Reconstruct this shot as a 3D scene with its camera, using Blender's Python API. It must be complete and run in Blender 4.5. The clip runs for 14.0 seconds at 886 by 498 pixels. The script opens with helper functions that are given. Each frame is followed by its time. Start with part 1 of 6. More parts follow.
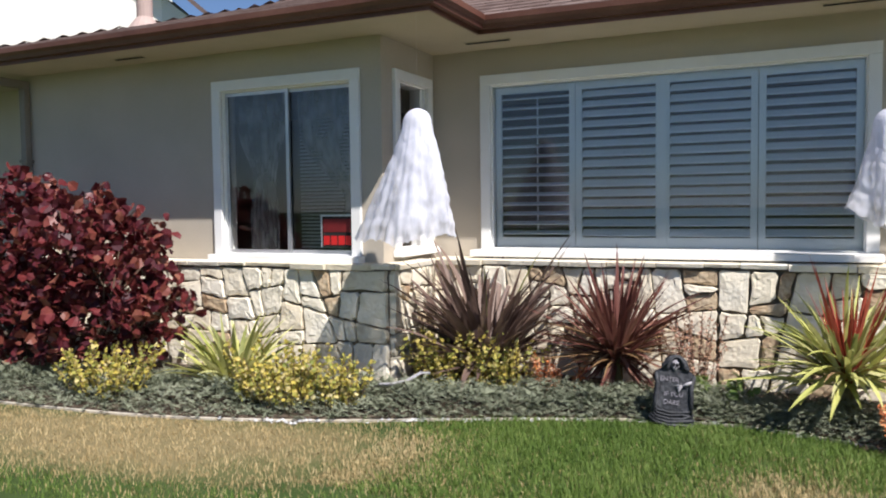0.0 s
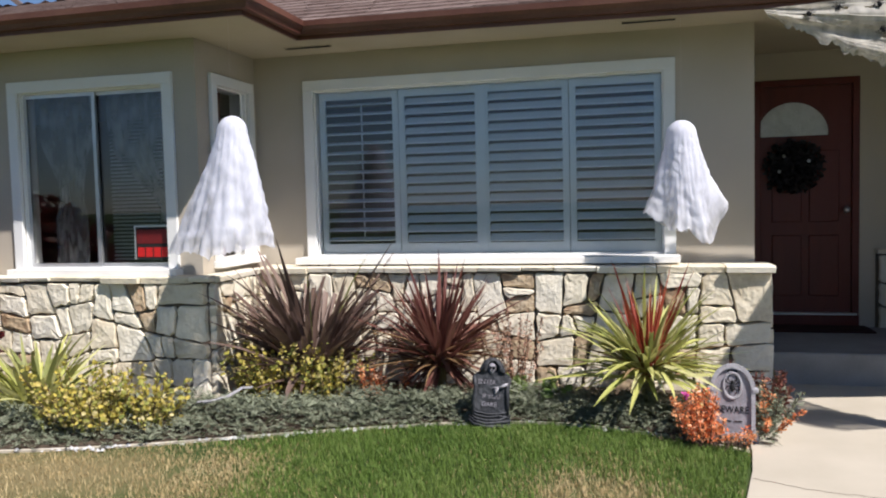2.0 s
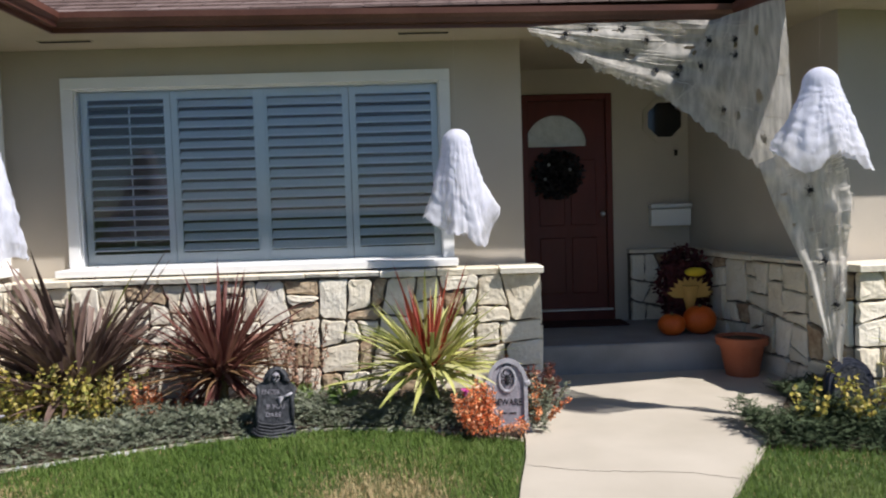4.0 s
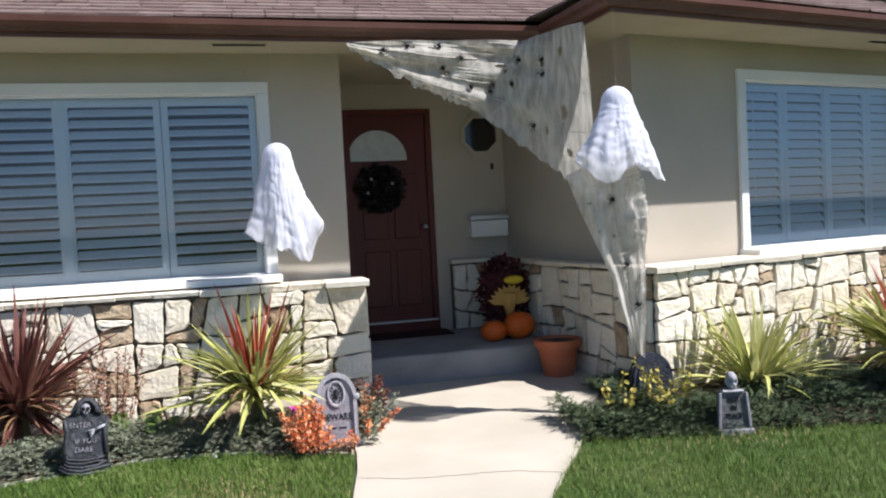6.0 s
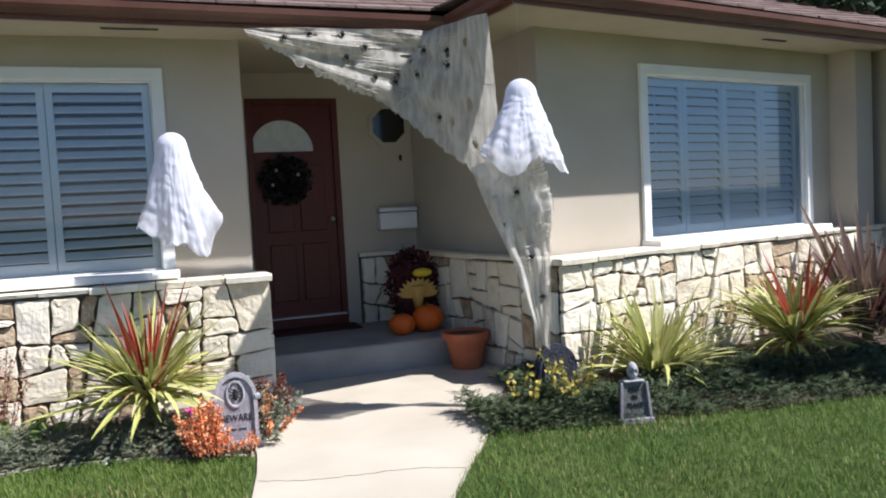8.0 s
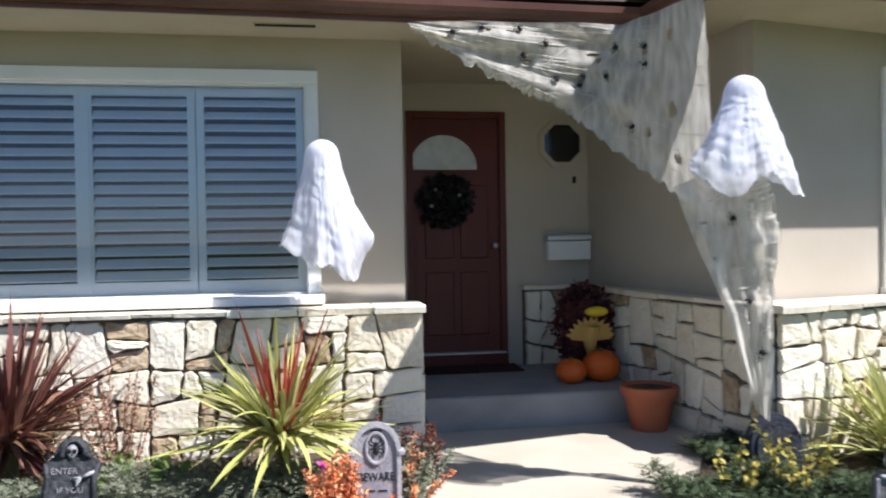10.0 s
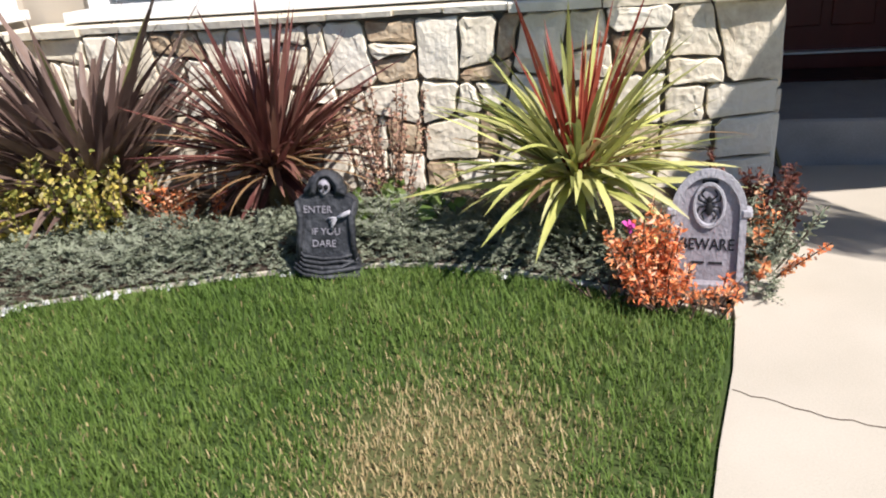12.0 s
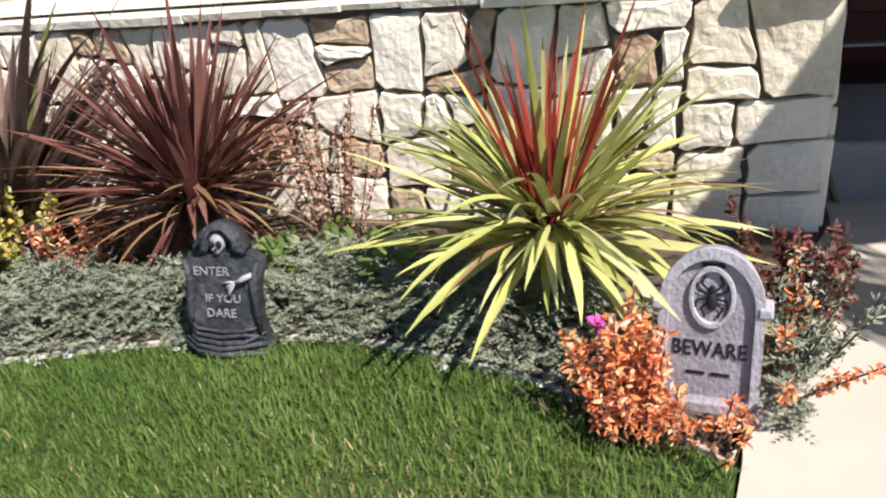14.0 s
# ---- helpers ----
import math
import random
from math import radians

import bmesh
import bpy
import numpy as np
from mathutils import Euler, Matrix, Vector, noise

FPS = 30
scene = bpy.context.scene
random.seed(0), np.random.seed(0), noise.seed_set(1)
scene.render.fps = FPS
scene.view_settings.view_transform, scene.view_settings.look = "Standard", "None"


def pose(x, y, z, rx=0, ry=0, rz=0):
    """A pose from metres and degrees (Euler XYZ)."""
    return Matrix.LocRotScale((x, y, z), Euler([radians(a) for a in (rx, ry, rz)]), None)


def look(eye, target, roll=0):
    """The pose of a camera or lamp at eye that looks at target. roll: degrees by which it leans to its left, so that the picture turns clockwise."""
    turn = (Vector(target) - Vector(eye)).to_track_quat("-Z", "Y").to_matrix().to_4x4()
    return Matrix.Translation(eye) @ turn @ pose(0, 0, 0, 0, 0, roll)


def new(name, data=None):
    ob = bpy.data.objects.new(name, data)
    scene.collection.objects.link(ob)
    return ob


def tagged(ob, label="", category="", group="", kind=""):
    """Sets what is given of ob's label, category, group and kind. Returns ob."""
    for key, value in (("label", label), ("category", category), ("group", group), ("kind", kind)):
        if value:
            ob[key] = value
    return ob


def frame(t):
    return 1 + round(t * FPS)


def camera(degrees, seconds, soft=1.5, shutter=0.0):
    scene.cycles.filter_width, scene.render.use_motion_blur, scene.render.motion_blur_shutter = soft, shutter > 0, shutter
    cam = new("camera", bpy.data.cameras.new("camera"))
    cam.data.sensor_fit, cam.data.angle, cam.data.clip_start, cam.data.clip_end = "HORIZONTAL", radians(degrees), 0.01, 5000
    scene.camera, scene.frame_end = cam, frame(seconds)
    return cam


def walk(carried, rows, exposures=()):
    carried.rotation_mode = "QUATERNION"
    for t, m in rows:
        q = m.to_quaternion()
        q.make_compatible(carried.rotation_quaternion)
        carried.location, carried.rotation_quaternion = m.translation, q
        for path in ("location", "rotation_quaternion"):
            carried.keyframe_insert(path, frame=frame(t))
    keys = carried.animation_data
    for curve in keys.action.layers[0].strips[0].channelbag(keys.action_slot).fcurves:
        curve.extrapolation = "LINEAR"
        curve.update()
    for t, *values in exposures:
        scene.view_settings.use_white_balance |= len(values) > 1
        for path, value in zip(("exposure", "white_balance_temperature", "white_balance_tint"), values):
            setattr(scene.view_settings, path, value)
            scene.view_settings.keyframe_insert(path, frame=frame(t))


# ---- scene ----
cam = camera(59.0, 14.0, soft=2.0, shutter=0.25)
PATH = [
    (0, (0.694, -6.448, 1.392), (-0.15, -4.638, 1.288), -0.7),
    (0.5, (0.746, -6.419, 1.411), (-0.034, -4.58, 1.316), -0.7),
    (1, (0.785, -6.395, 1.43), (0.099, -4.518, 1.335), -0.7),
    (1.5, (0.845, -6.385, 1.451), (0.265, -4.474, 1.348), -0.8),
    (2, (0.881, -6.37, 1.467), (0.396, -4.433, 1.35), -1.4),
    (2.5, (0.852, -6.369, 1.476), (0.465, -4.412, 1.334), -2.0),
    (3, (0.796, -6.401, 1.464), (0.546, -4.422, 1.313), -2.3),
    (3.5, (0.91, -6.367, 1.451), (0.816, -4.374, 1.325), -1.9),
    (6, (0.915, -6.387, 1.428), (1.405, -4.45, 1.341), -2.9),
    (6.5, (0.898, -6.388, 1.422), (1.492, -4.481, 1.314), -2.9),
    (7, (0.934, -6.378, 1.443), (1.633, -4.509, 1.313), -3.0),
    (9.5, (1.11, -5.795, 1.411), (1.683, -3.88, 1.342), -2.0),
    (10, (1.138, -5.429, 1.395), (1.456, -3.455, 1.367), -0.9),
    (10.5, (1.132, -5.101, 1.384), (1.275, -3.113, 1.217), -0.1),
    (11, (1.048, -4.745, 1.331), (0.891, -2.8, 0.893), -3.6),
    (11.5, (1.051, -4.451, 1.333), (0.694, -2.596, 0.676), -4.4),
    (12, (1.137, -4.208, 1.319), (0.679, -2.416, 0.557), -4.8),
    (12.5, (1.14, -3.955, 1.31), (0.719, -2.172, 0.509), -4.4),
    (13, (1.154, -3.711, 1.321), (0.684, -1.948, 0.5), -7.0),
    (13.5, (1.253, -3.488, 1.319), (0.653, -1.773, 0.485), -7.8),
    (14, (1.375, -3.295, 1.314), (0.759, -1.58, 0.49), -6.0),
]
walk(cam, [(t, look(eye, target, roll)) for t, eye, target, roll in PATH], [(0, 0.60, 6250, 16), (2, 0.48, 6250, 16), (3.5, 0.36, 6200, 16), (6, 0.77, 6000, 16), (9.5, 0.77, 5950, 16), (10, 0.92, 5950, 16), (10.5, 1.06, 5950, 16), (11, 0.78, 6100, 16), (11.5, 0.68, 6200, 17), (14, 0.80, 6200, 17)])

# ---- light ----
TO_SUN = Vector((0.69, -0.425, 1.0)).normalized()
world = bpy.data.worlds.new("sky_world")
scene.world = world
world.use_nodes = True
wn = world.node_tree
sky = wn.nodes.new("ShaderNodeTexSky")
sky.sky_type = "NISHITA"
sky.sun_disc = False
sky.sun_elevation = math.asin(TO_SUN.z)
sky.sun_rotation = math.atan2(TO_SUN.x, TO_SUN.y)
sky.air_density, sky.dust_density, sky.ozone_density = 0.9, 0.1, 5.0
wn.links.new(sky.outputs[0], wn.nodes["Background"].inputs[0])
wn.nodes["Background"].inputs[1].default_value = 0.065
sun_data = bpy.data.lights.new("sun", "SUN")
sun_data.energy, sun_data.angle, sun_data.color = 5.0, radians(0.53), (1.0, 0.95, 0.86)
sun = new("sun", sun_data)
sun.matrix_world = look(TO_SUN * 30, (0, 0, 0))

# ---- materials ----
RND = random.Random(7)


def material(name, colours, rough=0.8, scale=6.0, fine=60.0, bump=0.3, per_piece=0.0, island=0.0, spec=0.3, metal=0.0,
             detail=4.0, stretch=(1, 1, 1), through_light=0.0):
    """colours: two to four tones run through by broad noise and fine grain. per_piece / island: how far pieces differ."""
    m = bpy.data.materials.new(name)
    m.use_nodes = True
    t = m.node_tree
    n, l = t.nodes, t.links
    b = n["Principled BSDF"]
    co = n.new("ShaderNodeTexCoord")
    mp = n.new("ShaderNodeMapping")
    mp.inputs["Scale"].default_value = stretch
    l.new(co.outputs["Object"], mp.inputs[0])
    n1, n2 = n.new("ShaderNodeTexNoise"), n.new("ShaderNodeTexNoise")
    for nd, sc in ((n1, scale), (n2, fine)):
        nd.inputs["Scale"].default_value = sc
        nd.inputs["Detail"].default_value = detail
        l.new(mp.outputs[0], nd.inputs["Vector"])
    mix = n.new("ShaderNodeMath")
    mix.operation = "MULTIPLY_ADD"
    l.new(n2.outputs["Fac"], mix.inputs[0])
    mix.inputs[1].default_value = 0.5
    l.new(n1.outputs["Fac"], mix.inputs[2])
    fac = n.new("ShaderNodeMapRange")
    fac.inputs["From Min"].default_value, fac.inputs["From Max"].default_value = 0.45, 1.05
    l.new(mix.outputs[0], fac.inputs["Value"])
    out = fac.outputs[0]
    if per_piece or island:
        src = n.new("ShaderNodeObjectInfo").outputs["Random"] if per_piece else n.new("ShaderNodeNewGeometry").outputs["Random Per Island"]
        k = per_piece or island
        mx = n.new("ShaderNodeMix")
        mx.data_type = "FLOAT"
        mx.inputs[0].default_value = k
        l.new(out, mx.inputs[2])
        l.new(src, mx.inputs[3])
        out = mx.outputs[0]
    ramp = n.new("ShaderNodeValToRGB")
    els = ramp.color_ramp.elements
    while len(els) < len(colours):
        els.new(0.5)
    for i, c in enumerate(colours):
        els[i].position = i / (len(colours) - 1)
        els[i].color = (*c, 1)
    l.new(out, ramp.inputs[0])
    l.new(ramp.outputs[0], b.inputs["Base Color"])
    b.inputs["Roughness"].default_value = rough
    b.inputs["Metallic"].default_value = metal
    b.inputs["Specular IOR Level"].default_value = spec
    if bump:
        bp = n.new("ShaderNodeBump")
        bp.inputs["Strength"].default_value = bump
        bp.inputs["Distance"].default_value = 0.02
        l.new(mix.outputs[0], bp.inputs["Height"])
        l.new(bp.outputs[0], b.inputs["Normal"])
    if through_light:
        tr = n.new("ShaderNodeBsdfTranslucent")
        l.new(ramp.outputs[0], tr.inputs[0])
        ms = n.new("ShaderNodeMixShader")
        ms.inputs[0].default_value = through_light
        l.new(b.outputs[0], ms.inputs[1])
        l.new(tr.outputs[0], ms.inputs[2])
        l.new(ms.outputs[0], n["Material Output"].inputs[0])
    return m


def glass_material(name, tint=(1, 1, 1), gloss=0.08):
    m = bpy.data.materials.new(name)
    m.use_nodes = True
    n, l = m.node_tree.nodes, m.node_tree.links
    n.remove(n["Principled BSDF"])
    tr, gl, ms = n.new("ShaderNodeBsdfTransparent"), n.new("ShaderNodeBsdfGlossy"), n.new("ShaderNodeMixShader")
    tr.inputs[0].default_value = (*tint, 1)
    gl.inputs["Roughness"].default_value = 0.01
    fr = n.new("ShaderNodeFresnel")
    fr.inputs[0].default_value = 1.5
    ad = n.new("ShaderNodeMath")
    ad.inputs[1].default_value = gloss
    l.new(fr.outputs[0], ad.inputs[0])
    l.new(ad.outputs[0], ms.inputs[0])
    l.new(tr.outputs[0], ms.inputs[1])
    l.new(gl.outputs[0], ms.inputs[2])
    l.new(ms.outputs[0], n["Material Output"].inputs[0])
    return m


def gauze(m, lo, hi, scale, stretch):
    """Opens the weave of a cloth material here and there."""
    n, l = m.node_tree.nodes, m.node_tree.links
    outn = n["Material Output"]
    src = outn.inputs[0].links[0].from_socket
    co, mp, nz, mr, tr, ms = (n.new(k) for k in ("ShaderNodeTexCoord", "ShaderNodeMapping", "ShaderNodeTexNoise", "ShaderNodeMapRange", "ShaderNodeBsdfTransparent", "ShaderNodeMixShader"))
    mp.inputs["Scale"].default_value = stretch
    nz.inputs["Scale"].default_value, nz.inputs["Detail"].default_value = scale, 6
    l.new(co.outputs["Object"], mp.inputs[0])
    l.new(mp.outputs[0], nz.inputs["Vector"])
    l.new(nz.outputs["Fac"], mr.inputs["Value"])
    mr.inputs["From Min"].default_value, mr.inputs["From Max"].default_value = 0.38, 0.66
    mr.inputs["To Min"].default_value, mr.inputs["To Max"].default_value = lo, hi
    l.new(mr.outputs[0], ms.inputs[0])
    l.new(src, ms.inputs[1])
    l.new(tr.outputs[0], ms.inputs[2])
    l.new(ms.outputs[0], outn.inputs[0])
    return m


STUCCO = material("stucco", [(0.42, 0.375, 0.305), (0.47, 0.42, 0.345), (0.52, 0.47, 0.39)], 0.95, 1.2, 140, 0.25)
SOFFIT = material("soffit_paint", [(0.42, 0.365, 0.27), (0.50, 0.44, 0.33)], 0.85, 2, 90, 0.1)
WHITE = material("white_paint", [(0.74, 0.74, 0.72), (0.82, 0.82, 0.80)], 0.5, 3, 80, 0.06)
SHUTTER = material("shutter_paint", [(0.84, 0.86, 0.88), (0.90, 0.91, 0.92)], 0.45, 3, 60, 0.03)
BROWN = material("gutter_paint", [(0.085, 0.032, 0.022), (0.13, 0.05, 0.034), (0.17, 0.075, 0.05)], 0.42, 3, 60, 0.06, spec=0.5)
SHINGLE = material("roof_shingle", [(0.10, 0.065, 0.055), (0.17, 0.12, 0.105), (0.24, 0.18, 0.16)], 0.95, 9, 120, 0.5, island=0.55)
STONE = material("flagstone", [(0.44, 0.35, 0.23), (0.72, 0.645, 0.49), (0.79, 0.73, 0.59), (0.86, 0.825, 0.72)], 0.9, 5, 34, 0.75, per_piece=0.5, detail=8.0)
STONE_RUST = material("rust_stone", [(0.17, 0.11, 0.07), (0.36, 0.245, 0.15), (0.52, 0.41, 0.27), (0.64, 0.55, 0.41)], 0.9, 7, 34, 0.9, per_piece=0.25, detail=8.0)
MORTAR = material("mortar", [(0.11, 0.09, 0.07), (0.21, 0.18, 0.14)], 1.0, 9, 90, 0.6)
CONCRETE = material("concrete", [(0.40, 0.36, 0.285), (0.46, 0.415, 0.335), (0.52, 0.47, 0.385)], 0.9, 1.6, 160, 0.15)
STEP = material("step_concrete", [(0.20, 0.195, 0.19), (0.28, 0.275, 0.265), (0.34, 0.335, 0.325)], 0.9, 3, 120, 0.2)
DOOR = material("door_paint", [(0.085, 0.014, 0.010), (0.125, 0.022, 0.015)], 0.4, 2, 50, 0.05, stretch=(6, 6, 1))
DARK = material("dark_void", [(0.012, 0.012, 0.013), (0.02, 0.02, 0.02)], 0.9, 4, 40, 0.0)
SOIL = material("mulch", [(0.035, 0.025, 0.018), (0.09, 0.065, 0.045), (0.15, 0.115, 0.08)], 1.0, 18, 120, 0.9)
LAWN = material("lawn_soil", [(0.024, 0.046, 0.009), (0.042, 0.072, 0.015), (0.075, 0.09, 0.028)], 1.0, 1.1, 60, 0.8)
n, l = LAWN.node_tree.nodes, LAWN.node_tree.links
geo, wob, last = n.new("ShaderNodeNewGeometry"), n.new("ShaderNodeTexNoise"), LAWN.node_tree.nodes["Principled BSDF"].inputs["Base Color"].links[0].from_socket
wob.inputs["Scale"].default_value, wob.inputs["Detail"].default_value = 2.2, 5
l.new(geo.outputs["Position"], wob.inputs["Vector"])
for cx, cy, rx, ry, turn, bare in ((-3.1, -2.92, 1.7, 0.58, 7, 0.8), (0.66, -2.60, 0.36, 0.42, 0, 0.28)):
    mp, ln, ad, mr, mx = (n.new(k) for k in ("ShaderNodeMapping", "ShaderNodeVectorMath", "ShaderNodeMath", "ShaderNodeMapRange", "ShaderNodeMix"))
    mp.vector_type = "TEXTURE"
    mp.inputs["Location"].default_value, mp.inputs["Rotation"].default_value, mp.inputs["Scale"].default_value = (cx, cy, 0), (0, 0, radians(turn)), (rx, ry, 1)
    ln.operation = "LENGTH"
    l.new(geo.outputs["Position"], mp.inputs[0])
    l.new(mp.outputs[0], ln.inputs[0])
    l.new(ln.outputs["Value"], ad.inputs[0])
    l.new(wob.outputs["Fac"], ad.inputs[1])
    mr.inputs["From Min"].default_value, mr.inputs["From Max"].default_value = 1.05, 1.7
    mr.inputs["To Min"].default_value, mr.inputs["To Max"].default_value = bare, 0.0
    l.new(ad.outputs[0], mr.inputs["Value"])
    mx.data_type = "RGBA"
    l.new(mr.outputs[0], mx.inputs[0])
    l.new(last, mx.inputs[6])
    mx.inputs[7].default_value = (0.23, 0.18, 0.09, 1)
    last = mx.outputs[2]
l.new(last, n["Principled BSDF"].inputs["Base Color"])
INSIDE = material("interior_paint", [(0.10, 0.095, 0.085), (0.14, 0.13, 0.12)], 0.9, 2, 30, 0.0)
GLASS = glass_material("window_glass", (0.97, 0.99, 1.0), 0.045)
# wing pane: blue tint stands in for reflected sky and dims the sunlit louvres
SKY_TINT_GLASS = glass_material("sky_tint_glass", (0.80, 0.88, 0.96), 0.05)
CHROME = material("aluminium", [(0.50, 0.51, 0.52), (0.62, 0.63, 0.64)], 0.4, 6, 60, 0.03, metal=0.8)


# ---- building blocks ----
def empty(name, x=0, y=0, z=0, **tags):
    ob = new(name)
    ob.location = (x, y, z)
    ob.empty_display_size = 0.1
    return tagged(ob, **tags)


def part(name, bm, mat, parent=None, label="", smooth=False):
    me = bpy.data.meshes.new(name)
    bm.to_mesh(me)
    bm.free()
    me.materials.append(mat)
    if smooth:
        me.shade_smooth()
    ob = new(name, me)
    ob.parent = parent
    return tagged(ob, label=label)


def raw(name, verts, faces, mat, parent=None, label="", smooth=False):
    me = bpy.data.meshes.new(name)
    me.from_pydata(verts, [], faces)
    me.update()
    me.materials.append(mat)
    if smooth:
        me.shade_smooth()
    ob = new(name, me)
    ob.parent = parent
    return tagged(ob, label=label)


def box(bm, x0, x1, y0, y1, z0, z1, bevel=0.0):
    g = bmesh.ops.create_cube(bm, size=1.0)
    vs = g["verts"]
    bmesh.ops.scale(bm, vec=(x1 - x0, y1 - y0, z1 - z0), verts=vs)
    bmesh.ops.translate(bm, vec=((x0 + x1) / 2, (y0 + y1) / 2, (z0 + z1) / 2), verts=vs)
    if bevel:
        es = {e for v in vs for e in v.link_edges}
        bmesh.ops.bevel(bm, geom=list(es), offset=bevel, segments=1, affect="EDGES")
    return bm


def boxes(*rows, bevel=0.0):
    bm = bmesh.new()
    for r in rows:
        box(bm, *r, bevel=bevel)
    return bm


def slab(poly, z0, z1):
    """A flat slab with the outline poly (x, y)."""
    bm = bmesh.new()
    bot = [bm.verts.new((x, y, z0)) for x, y in poly]
    top = [bm.verts.new((x, y, z1)) for x, y in poly]
    bm.faces.new(top)
    bm.faces.new(bot[::-1])
    n = len(poly)
    for i in range(n):
        bm.faces.new((bot[i], bot[(i + 1) % n], top[(i + 1) % n], top[i]))
    bmesh.ops.recalc_face_normals(bm, faces=bm.faces[:])
    return bm


def sweep(line, profile, falls=None):
    """Sweeps a closed profile of (outward, z) along an open line of (x, y), with mitred corners; outward is to the line's right."""
    bm = bmesh.new()
    rings = []
    n = len(line)
    for i, p in enumerate(line):
        p = Vector(p)
        dirs = []
        if i > 0:
            dirs.append((p - Vector(line[i - 1])).normalized())
        if i < n - 1:
            dirs.append((Vector(line[i + 1]) - p).normalized())
        outs = [Vector((d.y, -d.x)) for d in dirs]
        o = sum(outs, Vector((0, 0))).normalized()
        k = 1.0 / max(0.2, o.dot(outs[0]))
        fall = falls[i] if falls else 0.0
        rings.append([bm.verts.new((p.x + o.x * k * a, p.y + o.y * k * a, z - fall)) for a, z in profile])
    m = len(profile)
    for r0, r1 in zip(rings, rings[1:]):
        for j in range(m):
            bm.faces.new((r0[j], r0[(j + 1) % m], r1[(j + 1) % m], r1[j]))
    bm.faces.new(rings[0])
    bm.faces.new(rings[-1][::-1])
    bmesh.ops.recalc_face_normals(bm, faces=bm.faces[:])
    return bm


def smooth_line(pts, k=6):
    """Catmull-Rom through 2D points."""
    out = []
    q = [pts[0], *pts, pts[-1]]
    for i in range(1, len(q) - 2):
        p0, p1, p2, p3 = (Vector(v) for v in q[i - 1:i + 3])
        for s in range(k):
            t = s / k
            out.append(tuple(0.5 * (2 * p1 + (p2 - p0) * t + (2 * p0 - 5 * p1 + 4 * p2 - p3) * t * t + (3 * p1 - p0 - 3 * p2 + p3) * t ** 3)))
    out.append(tuple(pts[-1]))
    return out


# ---- ground ----
BED_L = smooth_line([(-9.0, -2.75), (-6.2, -2.75), (-4.6, -2.67), (-3.4, -2.55), (-2.4, -2.28), (-1.7, -1.98), (-1.03, -1.68), (-0.36, -1.42), (0.15, -1.31),
                     (0.54, -1.33), (1.06, -1.48), (1.47, -1.69)])
WALK_L = [(1.515, -1.69), (1.455, -2.03), (1.375, -2.44), (1.325, -2.75), (1.30, -3.6), (1.30, -9.0)]
WALK_R = smooth_line([(3.72, -0.45), (3.45, -0.95), (2.84, -2.0), (2.45, -2.6), (2.26, -2.95), (2.20, -3.6), (2.20, -9.0)])
BED_R = smooth_line([(2.84, -2.0), (3.43, -2.15), (3.9, -2.22), (4.6, -2.38), (5.3, -2.48), (7.0, -2.6), (10.0, -2.6)])
tagged(part("ground", boxes((-400, 400, -400, 400, -0.5, -0.06)), LAWN), "flat dry ground of the street and gardens", "ground", kind="structure")
tagged(part("lawn_left", slab([(-9.0, -9.0), *BED_L, (1.49, -1.70), *WALK_L[1:]], -0.05, 0.0), LAWN), "green lawn with dry straw patches", "lawn", kind="structure")
tagged(part("lawn_right", slab([(2.205, -9.0), *[(x + 0.004, y) for x, y in WALK_R[::-1] if y < -1.99], *BED_R[1:], (10.0, -9.0)], -0.05, 0.0), LAWN),
       "green lawn beside the concrete path", "lawn", kind="structure")
tagged(part("bed_left", slab([*[(x, y + 0.005) for x, y in BED_L], (1.51, -1.2), (1.86, -0.2), (1.86, 0.5), (-9, 0.5)], -0.05, 0.03), SOIL),
       "brown mulch of the planting bed", "bed", kind="structure")
tagged(part("bed_right", slab([*[(x, y + 0.005) for x, y in BED_R], (10.0, 0), (3.76, 0), (3.74, -0.45), *[(x + 0.01, y) for x, y in WALK_R if -1.99 < y < -0.46]], -0.05, 0.03), SOIL),
       "brown mulch of the planting bed", "bed", kind="structure")
tagged(part("path", slab([(1.50, -1.69), (1.52, -1.2), (1.865, -0.2), (1.865, 0.3), (3.72, 0.3), *WALK_R, (1.30, -9.0), *WALK_L[-2:0:-1]], -0.05, 0.012), CONCRETE),
       "pale cream concrete garden path", "path", kind="structure")
tagged(part("lawn_edging", sweep(BED_L[2:], [(0.004, -0.04), (0.004, 0.014), (-0.008, 0.022), (-0.034, 0.022), (-0.042, 0.014), (-0.042, -0.04)]), CONCRETE), "pale stone edging along the lawn", "edging", kind="structure")

# ---- house shell ----
SOF = 2.77
CAP = 0.96
HX0, HX1, HY1 = -8.0, 8.4, 7.0
BAY_Y, RW_Y, BACK_Y = -0.96, -0.78, 1.47
BAY_X, PORCH_X, RW_X = -2.39, 1.74, 3.92


# the wing stands a little askew to the rest of the house
def turn_wing(ob, angle=12.0):
    ob.matrix_basis = pose(RW_X, RW_Y, 0, 0, 0, angle) @ pose(-RW_X, -RW_Y, 0) @ ob.matrix_basis
    return ob


